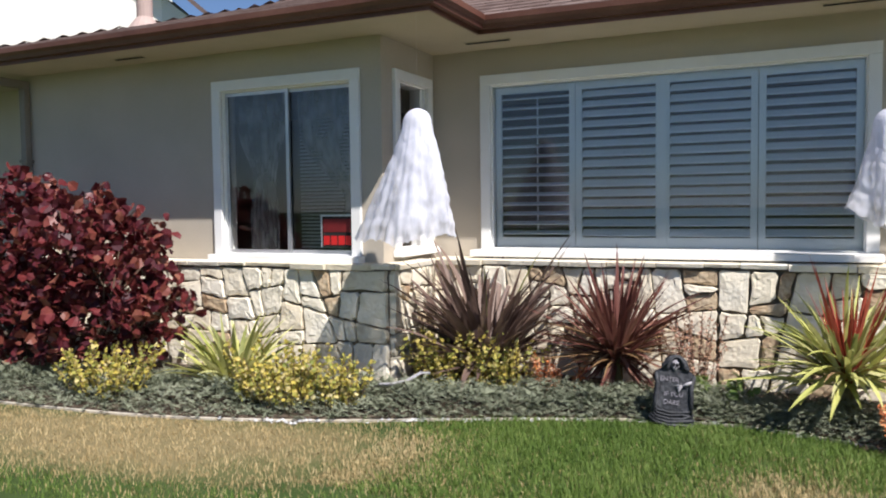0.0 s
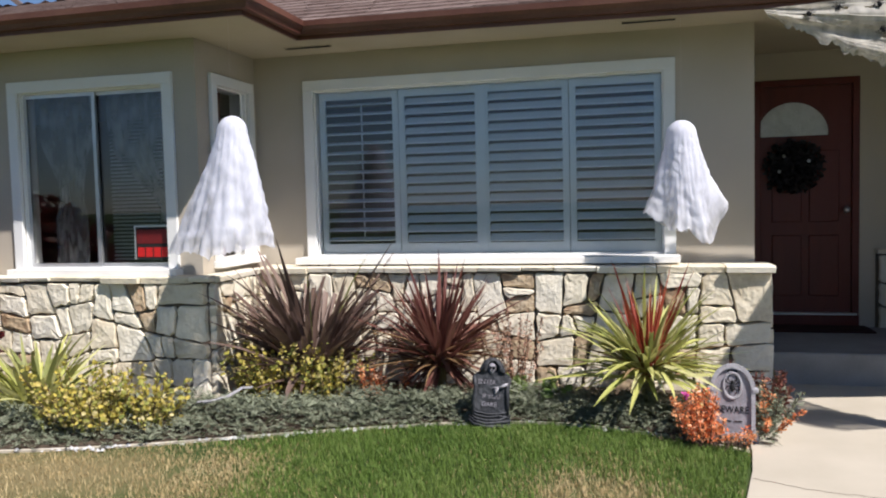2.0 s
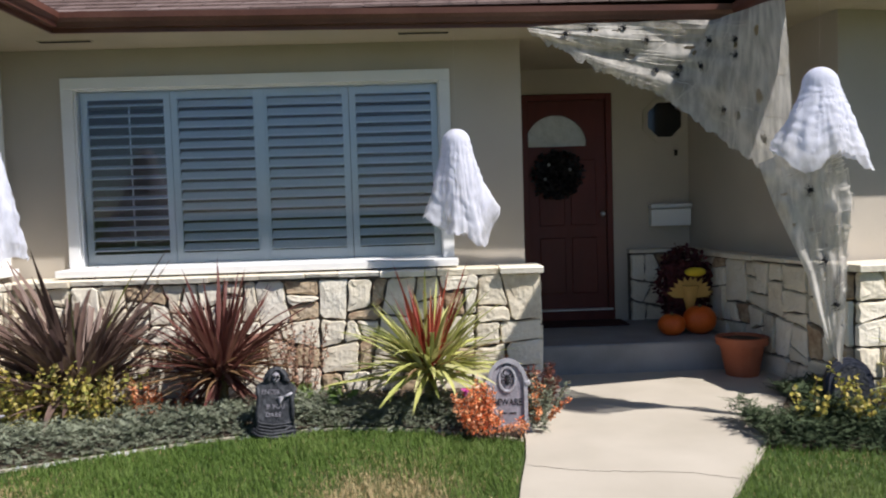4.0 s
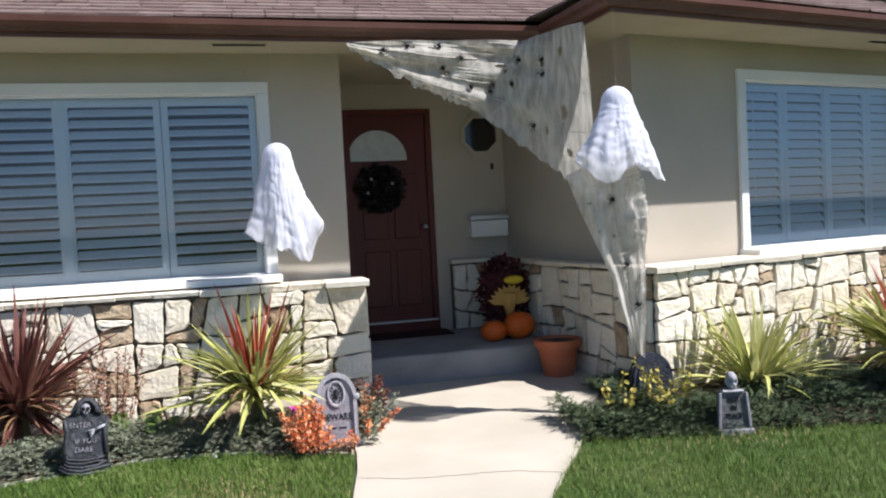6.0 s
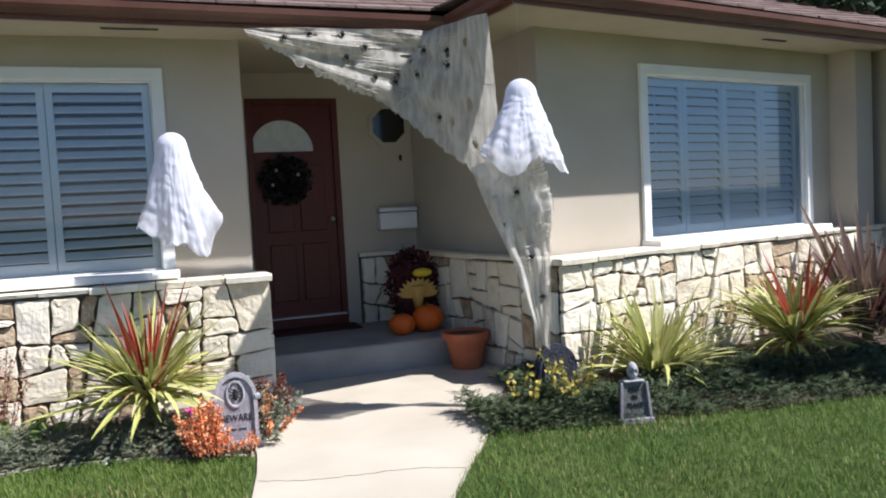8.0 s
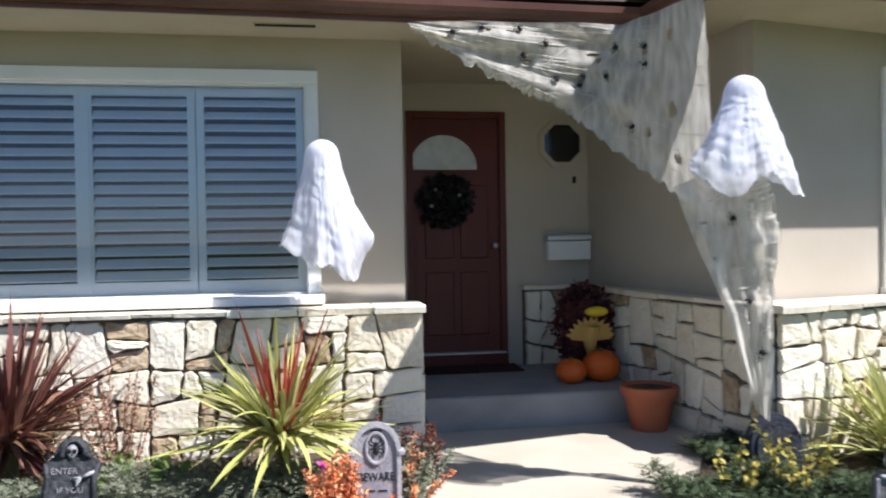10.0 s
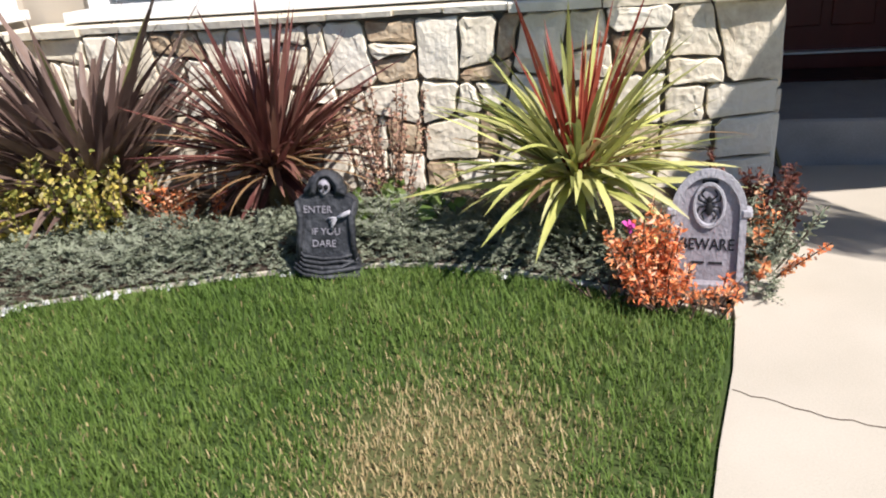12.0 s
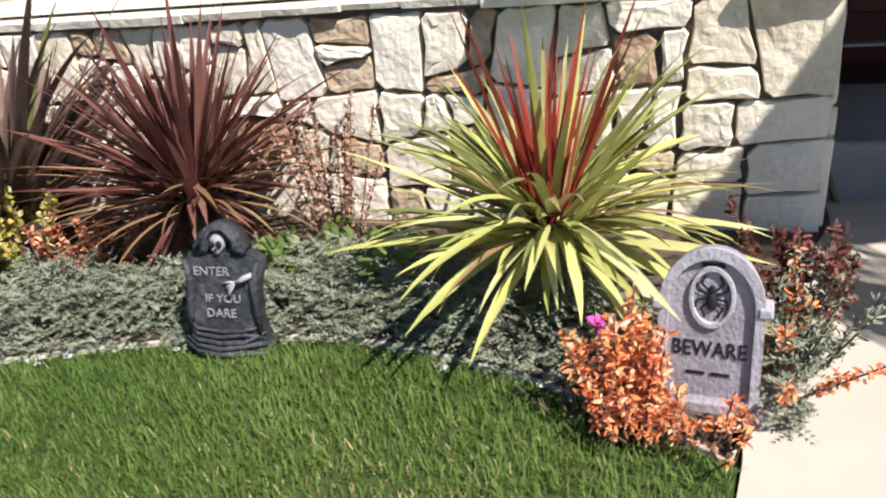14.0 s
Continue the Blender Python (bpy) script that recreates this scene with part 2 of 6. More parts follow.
def wall_x(name, x0, x1, y0, y1, holes, label):
    """A wall along x from z 0 to the soffit, in one skin with its openings; holes: (x0, x1, z0, z1)."""
    xs = sorted({x0, x1, *[v for h in holes for v in h[:2]]})
    zs = sorted({0.0, SOF, *[v for h in holes for v in h[2:]]})
    solid = {(i, k) for i in range(len(xs) - 1) for k in range(len(zs) - 1)
             if not any(a <= xs[i] < b and c <= zs[k] < d for a, b, c, d in holes)}
    bm = bmesh.new()
    vert = {}

    def at(i, k, back):
        if (i, k, back) not in vert:
            vert[i, k, back] = bm.verts.new((xs[i], y1 if back else y0, zs[k]))
        return vert[i, k, back]
    for i, k in solid:
        ring = [(i, k), (i + 1, k), (i + 1, k + 1), (i, k + 1)]
        bm.faces.new([at(*c, False) for c in ring])
        bm.faces.new([at(*c, True) for c in ring[::-1]])
        for side, (a, b) in zip(((i, k - 1), (i + 1, k), (i, k + 1), (i - 1, k)), zip(ring, ring[1:] + ring[:1])):
            if side not in solid:
                bm.faces.new((at(*a, False), at(*a, True), at(*b, True), at(*b, False)))
    bmesh.ops.recalc_face_normals(bm, faces=bm.faces[:])
    return tagged(part(name, bm, STUCCO), label, "wall", kind="structure")


W = 0.16
wall_x("wall_bay", -6.6, BAY_X, BAY_Y, BAY_Y + W, [(-4.00, -2.67, 1.01, 2.435)], "grey-beige stucco wall of the projecting bay")
wall_x("wall_front", BAY_X, PORCH_X, 0, W, [(-1.835, 1.075, 1.03, 2.455)], "grey-beige stucco wall with a wide window")
turn_wing(wall_x("wall_wing", RW_X, HX1, RW_Y, RW_Y + W, [(5.12, 7.41, 1.01, 2.44)], "grey-beige stucco wall of the right wing"))
wall_x("wall_porch", PORCH_X - W, RW_X, BACK_Y, BACK_Y + W, [(1.93, 2.83, 0.20, 2.52)], "shaded stucco wall at the back of the porch")
bm = boxes((BAY_X - W, BAY_X, BAY_Y + W, -0.70, 0, SOF), (BAY_X - W, BAY_X, -0.17, W, 0, SOF), (BAY_X - W, BAY_X, -0.70, -0.17, 0, 1.05), (BAY_X - W, BAY_X, -0.70, -0.17, 2.45, SOF))
tagged(part("wall_bay_side", bm, STUCCO), "stucco return wall with a narrow window", "wall", kind="structure")
tagged(part("wall_porch_left", boxes((PORCH_X - W, PORCH_X, W, BACK_Y, 0, SOF)), STUCCO), "stucco side wall of the porch", "wall", kind="structure")
turn_wing(tagged(part("wall_porch_right", boxes((RW_X, RW_X + W, RW_Y + W, BACK_Y + 0.5, 0, SOF)), STUCCO), "stucco side wall of the porch", "wall", kind="structure"), 8.0)
turn_wing(tagged(part("wall_wing_end", boxes((7.85, 8.15, RW_Y - 0.30, RW_Y - 0.004, 0, SOF)), STUCCO), "stucco fin at the end of the wing", "wall", kind="structure"))
tagged(part("wall_far", boxes((HX0, HX1, HY1, HY1 + W, 0, SOF), (HX0, HX0 + W, -0.4, HY1, 0, SOF), (HX1 - W, HX1, RW_Y + W, HY1, 0, SOF), (HX0 + W, -6.6, -0.4, -0.24, 0, SOF),
                            (-6.6, -6.44, BAY_Y + W, -0.24, 0, SOF)), STUCCO), "stucco outer walls of the house", "wall", kind="structure")
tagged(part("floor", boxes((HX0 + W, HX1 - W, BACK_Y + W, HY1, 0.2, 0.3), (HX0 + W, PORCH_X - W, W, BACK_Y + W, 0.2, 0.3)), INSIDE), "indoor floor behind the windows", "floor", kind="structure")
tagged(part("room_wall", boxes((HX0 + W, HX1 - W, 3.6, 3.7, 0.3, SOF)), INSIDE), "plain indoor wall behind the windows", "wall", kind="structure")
EAVE_BAY, EAVE_MID, EAVE_WING = -1.50, -0.62, -1.58
EX_BAY, EX_WING = -1.70, 3.36
EAVE_END = (9.0, EAVE_WING + 0.2126 * (9.0 - EX_WING))
tagged(part("ceiling", boxes((HX0 - 0.5, HX1 + 0.5, EAVE_MID, HY1 + 0.5, SOF, SOF + 0.03), (HX0 - 0.5, EX_BAY, EAVE_BAY, EAVE_MID, SOF, SOF + 0.03)), SOFFIT), "cream painted soffit under the eaves", "soffit", kind="structure")
tagged(part("ceiling_wing", slab([(EX_WING - 0.08, EAVE_MID), (EX_WING, EAVE_WING), EAVE_END, (9.0, 0.4), (EX_WING - 0.08, 0.4)], SOF - 0.006, SOF - 0.001), SOFFIT), "cream painted soffit of the wing", "soffit", kind="structure")
EAVE = [(HX0 - 0.5, EAVE_BAY), (EX_BAY, EAVE_BAY), (EX_BAY, EAVE_MID), (EX_WING - 0.08, EAVE_MID), (EX_WING, EAVE_WING), EAVE_END]
FALL = (0, 0, 0, 0.055, 0.045, 0.03)
tagged(part("fascia", sweep(EAVE, [(0, SOF - 0.01), (0.022, SOF - 0.01), (0.022, SOF + 0.12), (0, SOF + 0.12)], FALL), BROWN), "dark brown painted fascia board", "fascia", kind="structure")
gutter = tagged(part("gutter", sweep(EAVE, [(0.024, SOF + 0.02), (0.075, SOF + 0.02), (0.085, SOF + 0.05), (0.11, SOF + 0.075), (0.115, SOF + 0.115), (0.105, SOF + 0.115),
                                          (0.095, SOF + 0.085), (0.07, SOF + 0.06), (0.06, SOF + 0.032), (0.024, SOF + 0.032)], FALL), BROWN),
                "dark brown metal rain gutter along the eaves", "gutter", kind="structure")


def hip_roof(name, x0, x1, y0, y1, z, slope, label):
    """A hipped solid roof on an eave rectangle, with courses of shingles laid on its front and end slopes."""
    ym, hz = (y0 + y1) / 2, z + slope * (y1 - y0) / 2
    h = (y1 - y0) / 2
    c = [(x0, y0, z), (x1, y0, z), (x1, y1, z), (x0, y1, z), (x0 + h, ym, hz), (x1 - h, ym, hz)]
    roof = raw(name, c, [(0, 1, 5, 4), (1, 2, 5), (2, 3, 4, 5), (3, 0, 4), (3, 2, 1, 0)], SHINGLE)
    tagged(roof, label, "roof", kind="structure")
    rnd = random.Random(name)
    vs, fs = [], []
    run, th = 0.14, 0.018
    k = math.sqrt(1 + slope * slope)

    def lay(p0, ax, inn, length):
        rows = int(h / run)
        for r in range(rows):
            a0, a1 = r * run, length - r * run
            x = a0
            while x < a1:
                w = min(rnd.uniform(0.16, 0.36), a1 - x)
                j = rnd.uniform(-0.012, 0.006)
                q = []
                for u, d, lift in ((x + 0.004, -0.02 + j, th), (x + w - 0.004, -0.02 + j, th), (x + w - 0.004, run, 0.004), (x + 0.004, run, 0.004),
                                   (x + 0.004, -0.02 + j, 0.001), (x + w - 0.004, -0.02 + j, 0.001)):
                    dd = r * run + d
                    q.append((p0[0] + ax[0] * u + inn[0] * dd, p0[1] + ax[1] * u + inn[1] * dd, z + slope * dd + lift * k + rnd.uniform(0, 0.002)))
                i = len(vs)
                vs.extend(q)
                fs.extend([(i, i + 1, i + 2, i + 3), (i + 4, i + 5, i + 1, i)])
                x += w
    lay((x0, y0), (1, 0), (0, 1), x1 - x0)
    lay((x0, y1), (0, -1), (1, 0), y1 - y0)
    lay((x1, y0), (0, 1), (-1, 0), y1 - y0)
    tagged(raw("shingles", vs, fs, SHINGLE, roof), kind="stuff")
    return roof


RZ = SOF + 0.12
hip_roof("roof_main", HX0 - 0.5, HX1 + 0.5, EAVE_MID - 0.03, HY1 + 1.2, RZ, 0.44, "weathered brown shingle roof over the porch")
hip_roof("roof_bay", HX0 - 0.5, EX_BAY + 0.03, EAVE_BAY - 0.03, 4.2, RZ, 0.33, "weathered brown shingle roof of the bay")
wing = hip_roof("roof_wing", EX_WING - 0.03, HX1 + 0.9, EAVE_WING - 0.03, 4.3, RZ, 0.33, "weathered brown shingle roof of the wing")
wing.matrix_basis = pose(EX_WING, EAVE_WING, 0, 0, 0, 12) @ pose(-EX_WING, -EAVE_WING, 0)
for i, (x, y, w) in enumerate(((-1.93, -0.33, 0.40), (0.765, -0.33, 0.40), (-5.0, -1.2, 0.35), (6.35, -0.58, 0.35))):
    vent = empty("soffit_vent", x, y, SOF, label="dark slotted vent in the soffit", category="vent", group="soffit vents")
    vent.rotation_euler = (0, 0, radians(12) if x > 5 else 0)
    part("frame", boxes((0, w, -0.035, 0.035, -0.006, 0.0)), SOFFIT, vent)
    for k in range(3):
        part("slot", boxes((0.01, w - 0.01, -0.024 + 0.018 * k, -0.012 + 0.018 * k, -0.009, -0.006)), DARK, vent)


# ---- stone veneer ----
def clip(poly, p, d):
    """The part of a convex polygon where (q - p) . d <= 0."""
    out = []
    for i, a in enumerate(poly):
        b = poly[(i + 1) % len(poly)]
        sa, sb = (a[0] - p[0]) * d[0] + (a[1] - p[1]) * d[1], (b[0] - p[0]) * d[0] + (b[1] - p[1]) * d[1]
        if sa <= 0:
            out.append(a)
        if sa * sb < 0:
            t = sa / (sa - sb)
            out.append((a[0] + (b[0] - a[0]) * t, a[1] + (b[1] - a[1]) * t))
    return out


def fill(poly):
    """How much of its bounding box an outline fills."""
    area = 0.5 * abs(sum(a[0] * b[1] - b[0] * a[1] for a, b in zip(poly, poly[1:] + poly[:1])))
    xs, ys = [q[0] for q in poly], [q[1] for q in poly]
    return area / max(1e-6, (max(xs) - min(xs)) * (max(ys) - min(ys)))


def break_up(poly, rnd, size):
    """Splits a convex outline again and again by slightly slanting cuts, as a mason fills a panel with flagstones."""
    done, todo = [], [poly]
    while todo:
        p = todo.pop()
        xs, ys = [q[0] for q in p], [q[1] for q in p]
        w, h = max(xs) - min(xs), max(ys) - min(ys)
        if w * h < size * size * rnd.uniform(0.42, 1.75) and w < size * 1.9 and h < size * 1.5:
            done.append(p)
            continue
        for attempt in range(8):
            if w * rnd.uniform(0.75, 1.1) > h:
                d = (1.0, rnd.gauss(0, 0.25))
            else:
                d = (rnd.gauss(0, 0.17), 1.0)
            c = (min(xs) + w * rnd.uniform(0.3, 0.7), min(ys) + h * rnd.uniform(0.3, 0.7))
            pieces = [clip(p, c, d), clip(p, c, (-d[0], -d[1]))]
            if all(len(q) > 3 and fill(q) > 0.62 for q in pieces):
                break
        todo.extend(q for q in pieces if len(q) > 2)
    return done


def veneer(parent, origin, along, out, width, height, seed, size=0.27):
    """Roughly squared flagstones set on an upright face: origin is its lower corner, along runs to its other corner."""
    rnd = random.Random(seed)
    o, u, n = Vector(origin), Vector(along), Vector(out)
    for poly in break_up([(0, 0), (width, 0), (width, height), (0, height)], rnd, size):
        cx, cy = sum(p[0] for p in poly) / len(poly), sum(p[1] for p in poly) / len(poly)
        rim = []
        for k, a in enumerate(poly):
            b, z = poly[(k + 1) % len(poly)], poly[k - 1]
            la, lb = math.hypot(b[0] - a[0], b[1] - a[1]), math.hypot(z[0] - a[0], z[1] - a[1])
            if la < 0.012 or lb < 0.012:
                continue
            # knocked-off corners and wavering edges
            ca, cb = min(0.4 * la, rnd.uniform(0.006, 0.04)), min(0.4 * lb, rnd.uniform(0.006, 0.04))
            rim.append((a[0] + (z[0] - a[0]) * cb / lb, a[1] + (z[1] - a[1]) * cb / lb))
            rim.append((a[0] + (b[0] - a[0]) * ca / la, a[1] + (b[1] - a[1]) * ca / la))
            if la > 0.14:
                t, j = rnd.uniform(0.35, 0.65), rnd.uniform(0.0, 0.012)
                mx, my = a[0] + (b[0] - a[0]) * t, a[1] + (b[1] - a[1]) * t
                ln = max(1e-4, math.hypot(cx - mx, cy - my))
                rim.append((mx + (cx - mx) / ln * j, my + (cy - my) / ln * j))
        if len(rim) < 3:
            continue

        def pull(p, g):
            ln = max(1e-4, math.hypot(p[0] - cx, p[1] - cy))
            f = max(0.2, 1 - g / ln)
            return (cx + (p[0] - cx) * f, cy + (p[1] - cy) * f)
        thick, gap = rnd.uniform(0.032, 0.054), rnd.uniform(0.003, 0.010)
        tx, ty = rnd.uniform(-0.05, 0.05), rnd.uniform(-0.05, 0.05)
        vs, m = [], len(rim)
        for g, d in ((gap, 0.0), (gap + 0.001, thick - 0.006), (gap + 0.006, thick)):
            for p in rim:
                a, b = pull(p, g)
                dd = d + ((a - cx) * tx + (b - cy) * ty if d else 0) + (rnd.uniform(-0.004, 0.003) if d else 0)
                vs.append(tuple((u * (a - cx) + Vector((0, 0, b - cy)) + n * dd)))
        for p in rim:
            a, b = pull(p, 0.45 * math.hypot(p[0] - cx, p[1] - cy))
            vs.append(tuple(u * (a - cx) + Vector((0, 0, b - cy)) + n * (thick + rnd.uniform(-0.003, 0.005))))
        fs = []
        for g in range(3):
            for k in range(m):
                fs.append((g * m + k, g * m + (k + 1) % m, (g + 1) * m + (k + 1) % m, (g + 1) * m + k))
        fs.append(tuple(range(3 * m, 4 * m)))
        if u.cross(Vector((0, 0, 1))).dot(n) < 0:
            fs = [f[::-1] for f in fs]
        rust = rnd.random() < 0.13
        ob = raw("stone", vs, fs, STONE_RUST if rust else STONE, parent, "rust-brown stone" if rust else "")
        ob.location = o + u * cx + Vector((0, 0, cy))


def coping(parent, p0, p1, out, z, depth, seed):
    """A row of flat cap stones along the top of a stone wall, from p0 to p1."""
    rnd = random.Random(seed)
    p0, p1, n = Vector(p0), Vector(p1), Vector(out)
    u = (p1 - p0).normalized()
    total, x = (p1 - p0).length, 0.0
    while x < total - 0.01:
        w = min(rnd.uniform(0.22, 0.5), total - x)
        if total - x - w < 0.12:
            w = total - x
        over, h = rnd.uniform(0.008, 0.05), rnd.uniform(0.03, 0.052)
        e = [(0.004, -depth), (w - 0.004, -depth), (w - 0.004, over + rnd.uniform(-0.008, 0.008)), (w * rnd.uniform(0.4, 0.6), over + rnd.uniform(-0.012, 0.014)), (0.004, over + rnd.uniform(-0.008, 0.008))]
        vs = [tuple(u * a + n * b + Vector((0, 0, c))) for c, sh in ((-h, 0.006), (-0.008, 0.0), (0.0, 0.008)) for a, b in ((a, b - (sh if b > 0 else 0)) for a, b in e)]
        fs = [(0, 1, 2, 3, 4), (10, 11, 12, 13, 14)] + [(g * 5 + k, g * 5 + (k + 1) % 5, g * 5 + 5 + (k + 1) % 5, g * 5 + 5 + k) for g in range(2) for k in range(5)]
        ob = raw("cap_stone", vs, fs, STONE, parent)
        bm = bmesh.new()
        bm.from_mesh(ob.data)
        bmesh.ops.recalc_face_normals(bm, faces=bm.faces[:])
        bm.to_mesh(ob.data)
        bm.free()
        ob.location = (p0.x + u.x * x, p0.y + u.y * x, z)
        x += w


def stone_wall(name, x0, x1, y0, y1, label):
    ob = part(name, boxes((x0, x1, y0, y1, -0.03, CAP - 0.045)), MORTAR)
    return tagged(ob, label, "stone wall", kind="structure")


BF, CF, RF = BAY_Y - 0.14, -0.30, RW_Y - 0.30
BSX = BAY_X + 0.12
sw_bay = stone_wall("stone_wall_bay", -6.6, BSX, BF, BAY_Y, "cream flagstone base under the bay window")
part("backing", boxes((BAY_X, BSX, BAY_Y, CF, -0.03, CAP - 0.045)), MORTAR, sw_bay)
veneer(sw_bay, (-6.6, BF, 0), (1, 0, 0), (0, -1, 0), BSX + 6.6, CAP - 0.05, 11)
veneer(sw_bay, (BSX, BF, 0), (0, 1, 0), (1, 0, 0), CF - BF, CAP - 0.05, 12)
coping(sw_bay, (-6.6, BF - 0.04, 0), (BSX + 0.05, BF - 0.04, 0), (0, -1, 0), CAP, 0.17, 13)
coping(sw_bay, (BSX + 0.045, BF + 0.02, 0), (BSX + 0.045, CF - 0.08, 0), (1, 0, 0), CAP - 0.002, 0.15, 14)
PIER = PORCH_X + 0.045
sw_mid = stone_wall("stone_wall_front", BAY_X, PIER, CF, 0, "cream flagstone base under the wide window")
veneer(sw_mid, (BSX, CF, 0), (1, 0, 0), (0, -1, 0), PIER - BSX + 0.03, CAP - 0.05, 21)
veneer(sw_mid, (PIER, CF, 0), (0, 1, 0), (1, 0, 0), 0.32, CAP - 0.05, 22, 0.34)
coping(sw_mid, (BSX, CF - 0.04, 0), (PIER + 0.05, CF - 0.04, 0), (0, -1, 0), CAP, 0.32, 23)
sw_wing = stone_wall("stone_wall_wing", RW_X - 0.10, HX1, RF, RW_Y, "cream flagstone base under the wing window")
veneer(sw_wing, (RW_X - 0.13, RF, 0), (1, 0, 0), (0, -1, 0), HX1 - RW_X + 0.1, CAP - 0.05, 31)
sw_side = part("stone_wall_side", boxes((RW_X - 0.10, RW_X, RF + 0.05, BACK_Y, -0.03, CAP - 0.045)), MORTAR)
tagged(sw_side, "shaded flagstone base along the porch side", "stone wall", kind="structure")
veneer(sw_side, (RW_X - 0.10, RF, 0), (0, 1, 0), (-1, 0, 0), BACK_Y - RF, CAP - 0.05, 32, 0.3)
coping(sw_wing, (RW_X - 0.15, RF - 0.04, 0), (HX1, RF - 0.04, 0), (0, -1, 0), CAP, 0.30, 33)
coping(sw_side, (RW_X - 0.14, RF + 0.02, 0), (RW_X - 0.14, BACK_Y + 0.1, 0), (-1, 0, 0), CAP - 0.002, 0.13, 34)
turn_wing(sw_wing)
turn_wing(sw_side, 8.0)
sw_porch = stone_wall("stone_wall_porch", 2.97, 3.52, BACK_Y - 0.08, BACK_Y, "shaded flagstone base at the back of the porch")
veneer(sw_porch, (2.97, BACK_Y - 0.08, 0.2), (1, 0, 0), (0, -1, 0), 0.52, CAP - 0.25, 41, 0.26)
coping(sw_porch, (2.95, BACK_Y - 0.12, 0), (3.46, BACK_Y - 0.12, 0), (0, -1, 0), CAP - 0.003, 0.11, 42)

# ---- porch ----
STEP_Z = 0.255
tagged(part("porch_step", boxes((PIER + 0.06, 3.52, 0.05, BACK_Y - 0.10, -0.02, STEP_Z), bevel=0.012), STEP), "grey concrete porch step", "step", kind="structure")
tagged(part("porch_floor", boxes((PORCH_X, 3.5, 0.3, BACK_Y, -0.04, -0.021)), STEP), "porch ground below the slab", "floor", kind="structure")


# ---- windows ----
def casing(win, x0, x1, z0, z1, y, w=0.09, proud=0.035, sill=0.05):
    """White wooden trim round an opening in a wall that faces -y at the plane y."""
    for nm, r in (("head_trim", (x0 - w, x1 + w, y - proud, y - 0.002, z1, z1 + w)), ("jamb_trim", (x0 - w, x0, y - proud, y - 0.002, z0, z1)),
                  ("jamb_trim", (x1, x1 + w, y - proud, y - 0.002, z0, z1)), ("sill", (x0 - w - 0.02, x1 + w + 0.02, y - proud - sill, y - 0.002, z0 - 0.055, z0))):
        part(nm, boxes(r, bevel=0.004), WHITE, win)
    for r in ((x0, x0 + 0.012, y, y + 0.15, z0, z1), (x1 - 0.012, x1, y, y + 0.15, z0, z1), (x0 + 0.012, x1 - 0.012, y, y + 0.15, z1 - 0.012, z1), (x0 + 0.012, x1 - 0.012, y, y + 0.15, z0, z0 + 0.012)):
        part("reveal", boxes(r), WHITE, win)


def pane(win, x0, x1, z0, z1, y, mat=None):
    ob = raw("pane", [(x0, y, z0), (x1, y, z0), (x1, y, z1), (x0, y, z1)], [(0, 1, 2, 3)], mat or GLASS, win, "clear reflecting window glass")
    ob.visible_shadow = False
    return ob


def shutter_window(name, x0, x1, z0, z1, y, panels, tilt, slats, label, sill, glass=None):
    win = empty(name, 0, 0, 0, label=label, category="window", kind="structure")
    casing(win, x0, x1, z0, z1, y, sill=sill)
    a, b = x0 + 0.012, x1 - 0.012
    pane(win, a, b, z0 + 0.012, z1 - 0.012, y + 0.035, glass).visible_shadow = glass is not None
    ys = y + 0.10
    w = (b - a) / panels
    st, rail = 0.052, 0.085
    m = (a + b) / 2
    part("mullion", boxes((m - 0.04, m + 0.04, ys - 0.024, ys - 0.0135, z0 + 0.014, z1 - 0.014), bevel=0.003), SHUTTER, win)
    for i in range(panels):
        p0, p1 = a + i * w + 0.003, a + (i + 1) * w - 0.003
        sh = part("shutter", boxes((p0, p0 + st, ys - 0.013, ys + 0.013, z0 + 0.014, z1 - 0.014), (p1 - st, p1, ys - 0.013, ys + 0.013, z0 + 0.014, z1 - 0.014),
                                   (p0 + st, p1 - st, ys - 0.013, ys + 0.013, z0 + 0.014, z0 + 0.014 + rail), (p0 + st, p1 - st, ys - 0.013, ys + 0.013, z1 - 0.014 - rail * 0.7, z1 - 0.014)),
                  SHUTTER, win, "white louvred plantation shutter")
        lo, hi = z0 + 0.014 + rail, z1 - 0.014 - rail * 0.7
        gap = (hi - lo) / slats
        me = None
        for k in range(slats):
            if me is None:
                bm = boxes((-(p1 - p0) / 2 + st + 0.002, (p1 - p0) / 2 - st - 0.002, -0.046, 0.046, -0.005, 0.005), bevel=0.003)
                ob = part("louvre", bm, SHUTTER, sh)
                me = ob.data
            else:
                ob = new("louvre", me)
                ob.parent = sh
            ob.location = ((p0 + p1) / 2, ys + 0.012, lo + gap * (k + 0.5))
            ob.rotation_euler = (radians(tilt[i] + RND.uniform(-1.5, 1.5)), 0, 0)
        if i == 0:
            part("tilt_rod", boxes(((p0 + p1) / 2 - 0.005, (p0 + p1) / 2 + 0.005, ys + 0.062, ys + 0.072, lo + 0.02, hi - 0.02)), SHUTTER, sh)
    return win


shutter_window("window_1", -1.835, 1.075, 1.03, 2.455, 0, 4, (16, 39, 42, 36), 15, "wide white-trimmed window with closed plantation shutters", 0.215)
win_wing = shutter_window("window_2", 5.12, 7.41, 1.01, 2.44, RW_Y, 4, (52, 54, 56, 58), 15, "white-trimmed wing window with closed plantation shutters", 0.19, SKY_TINT_GLASS)
turn_wing(win_wing)


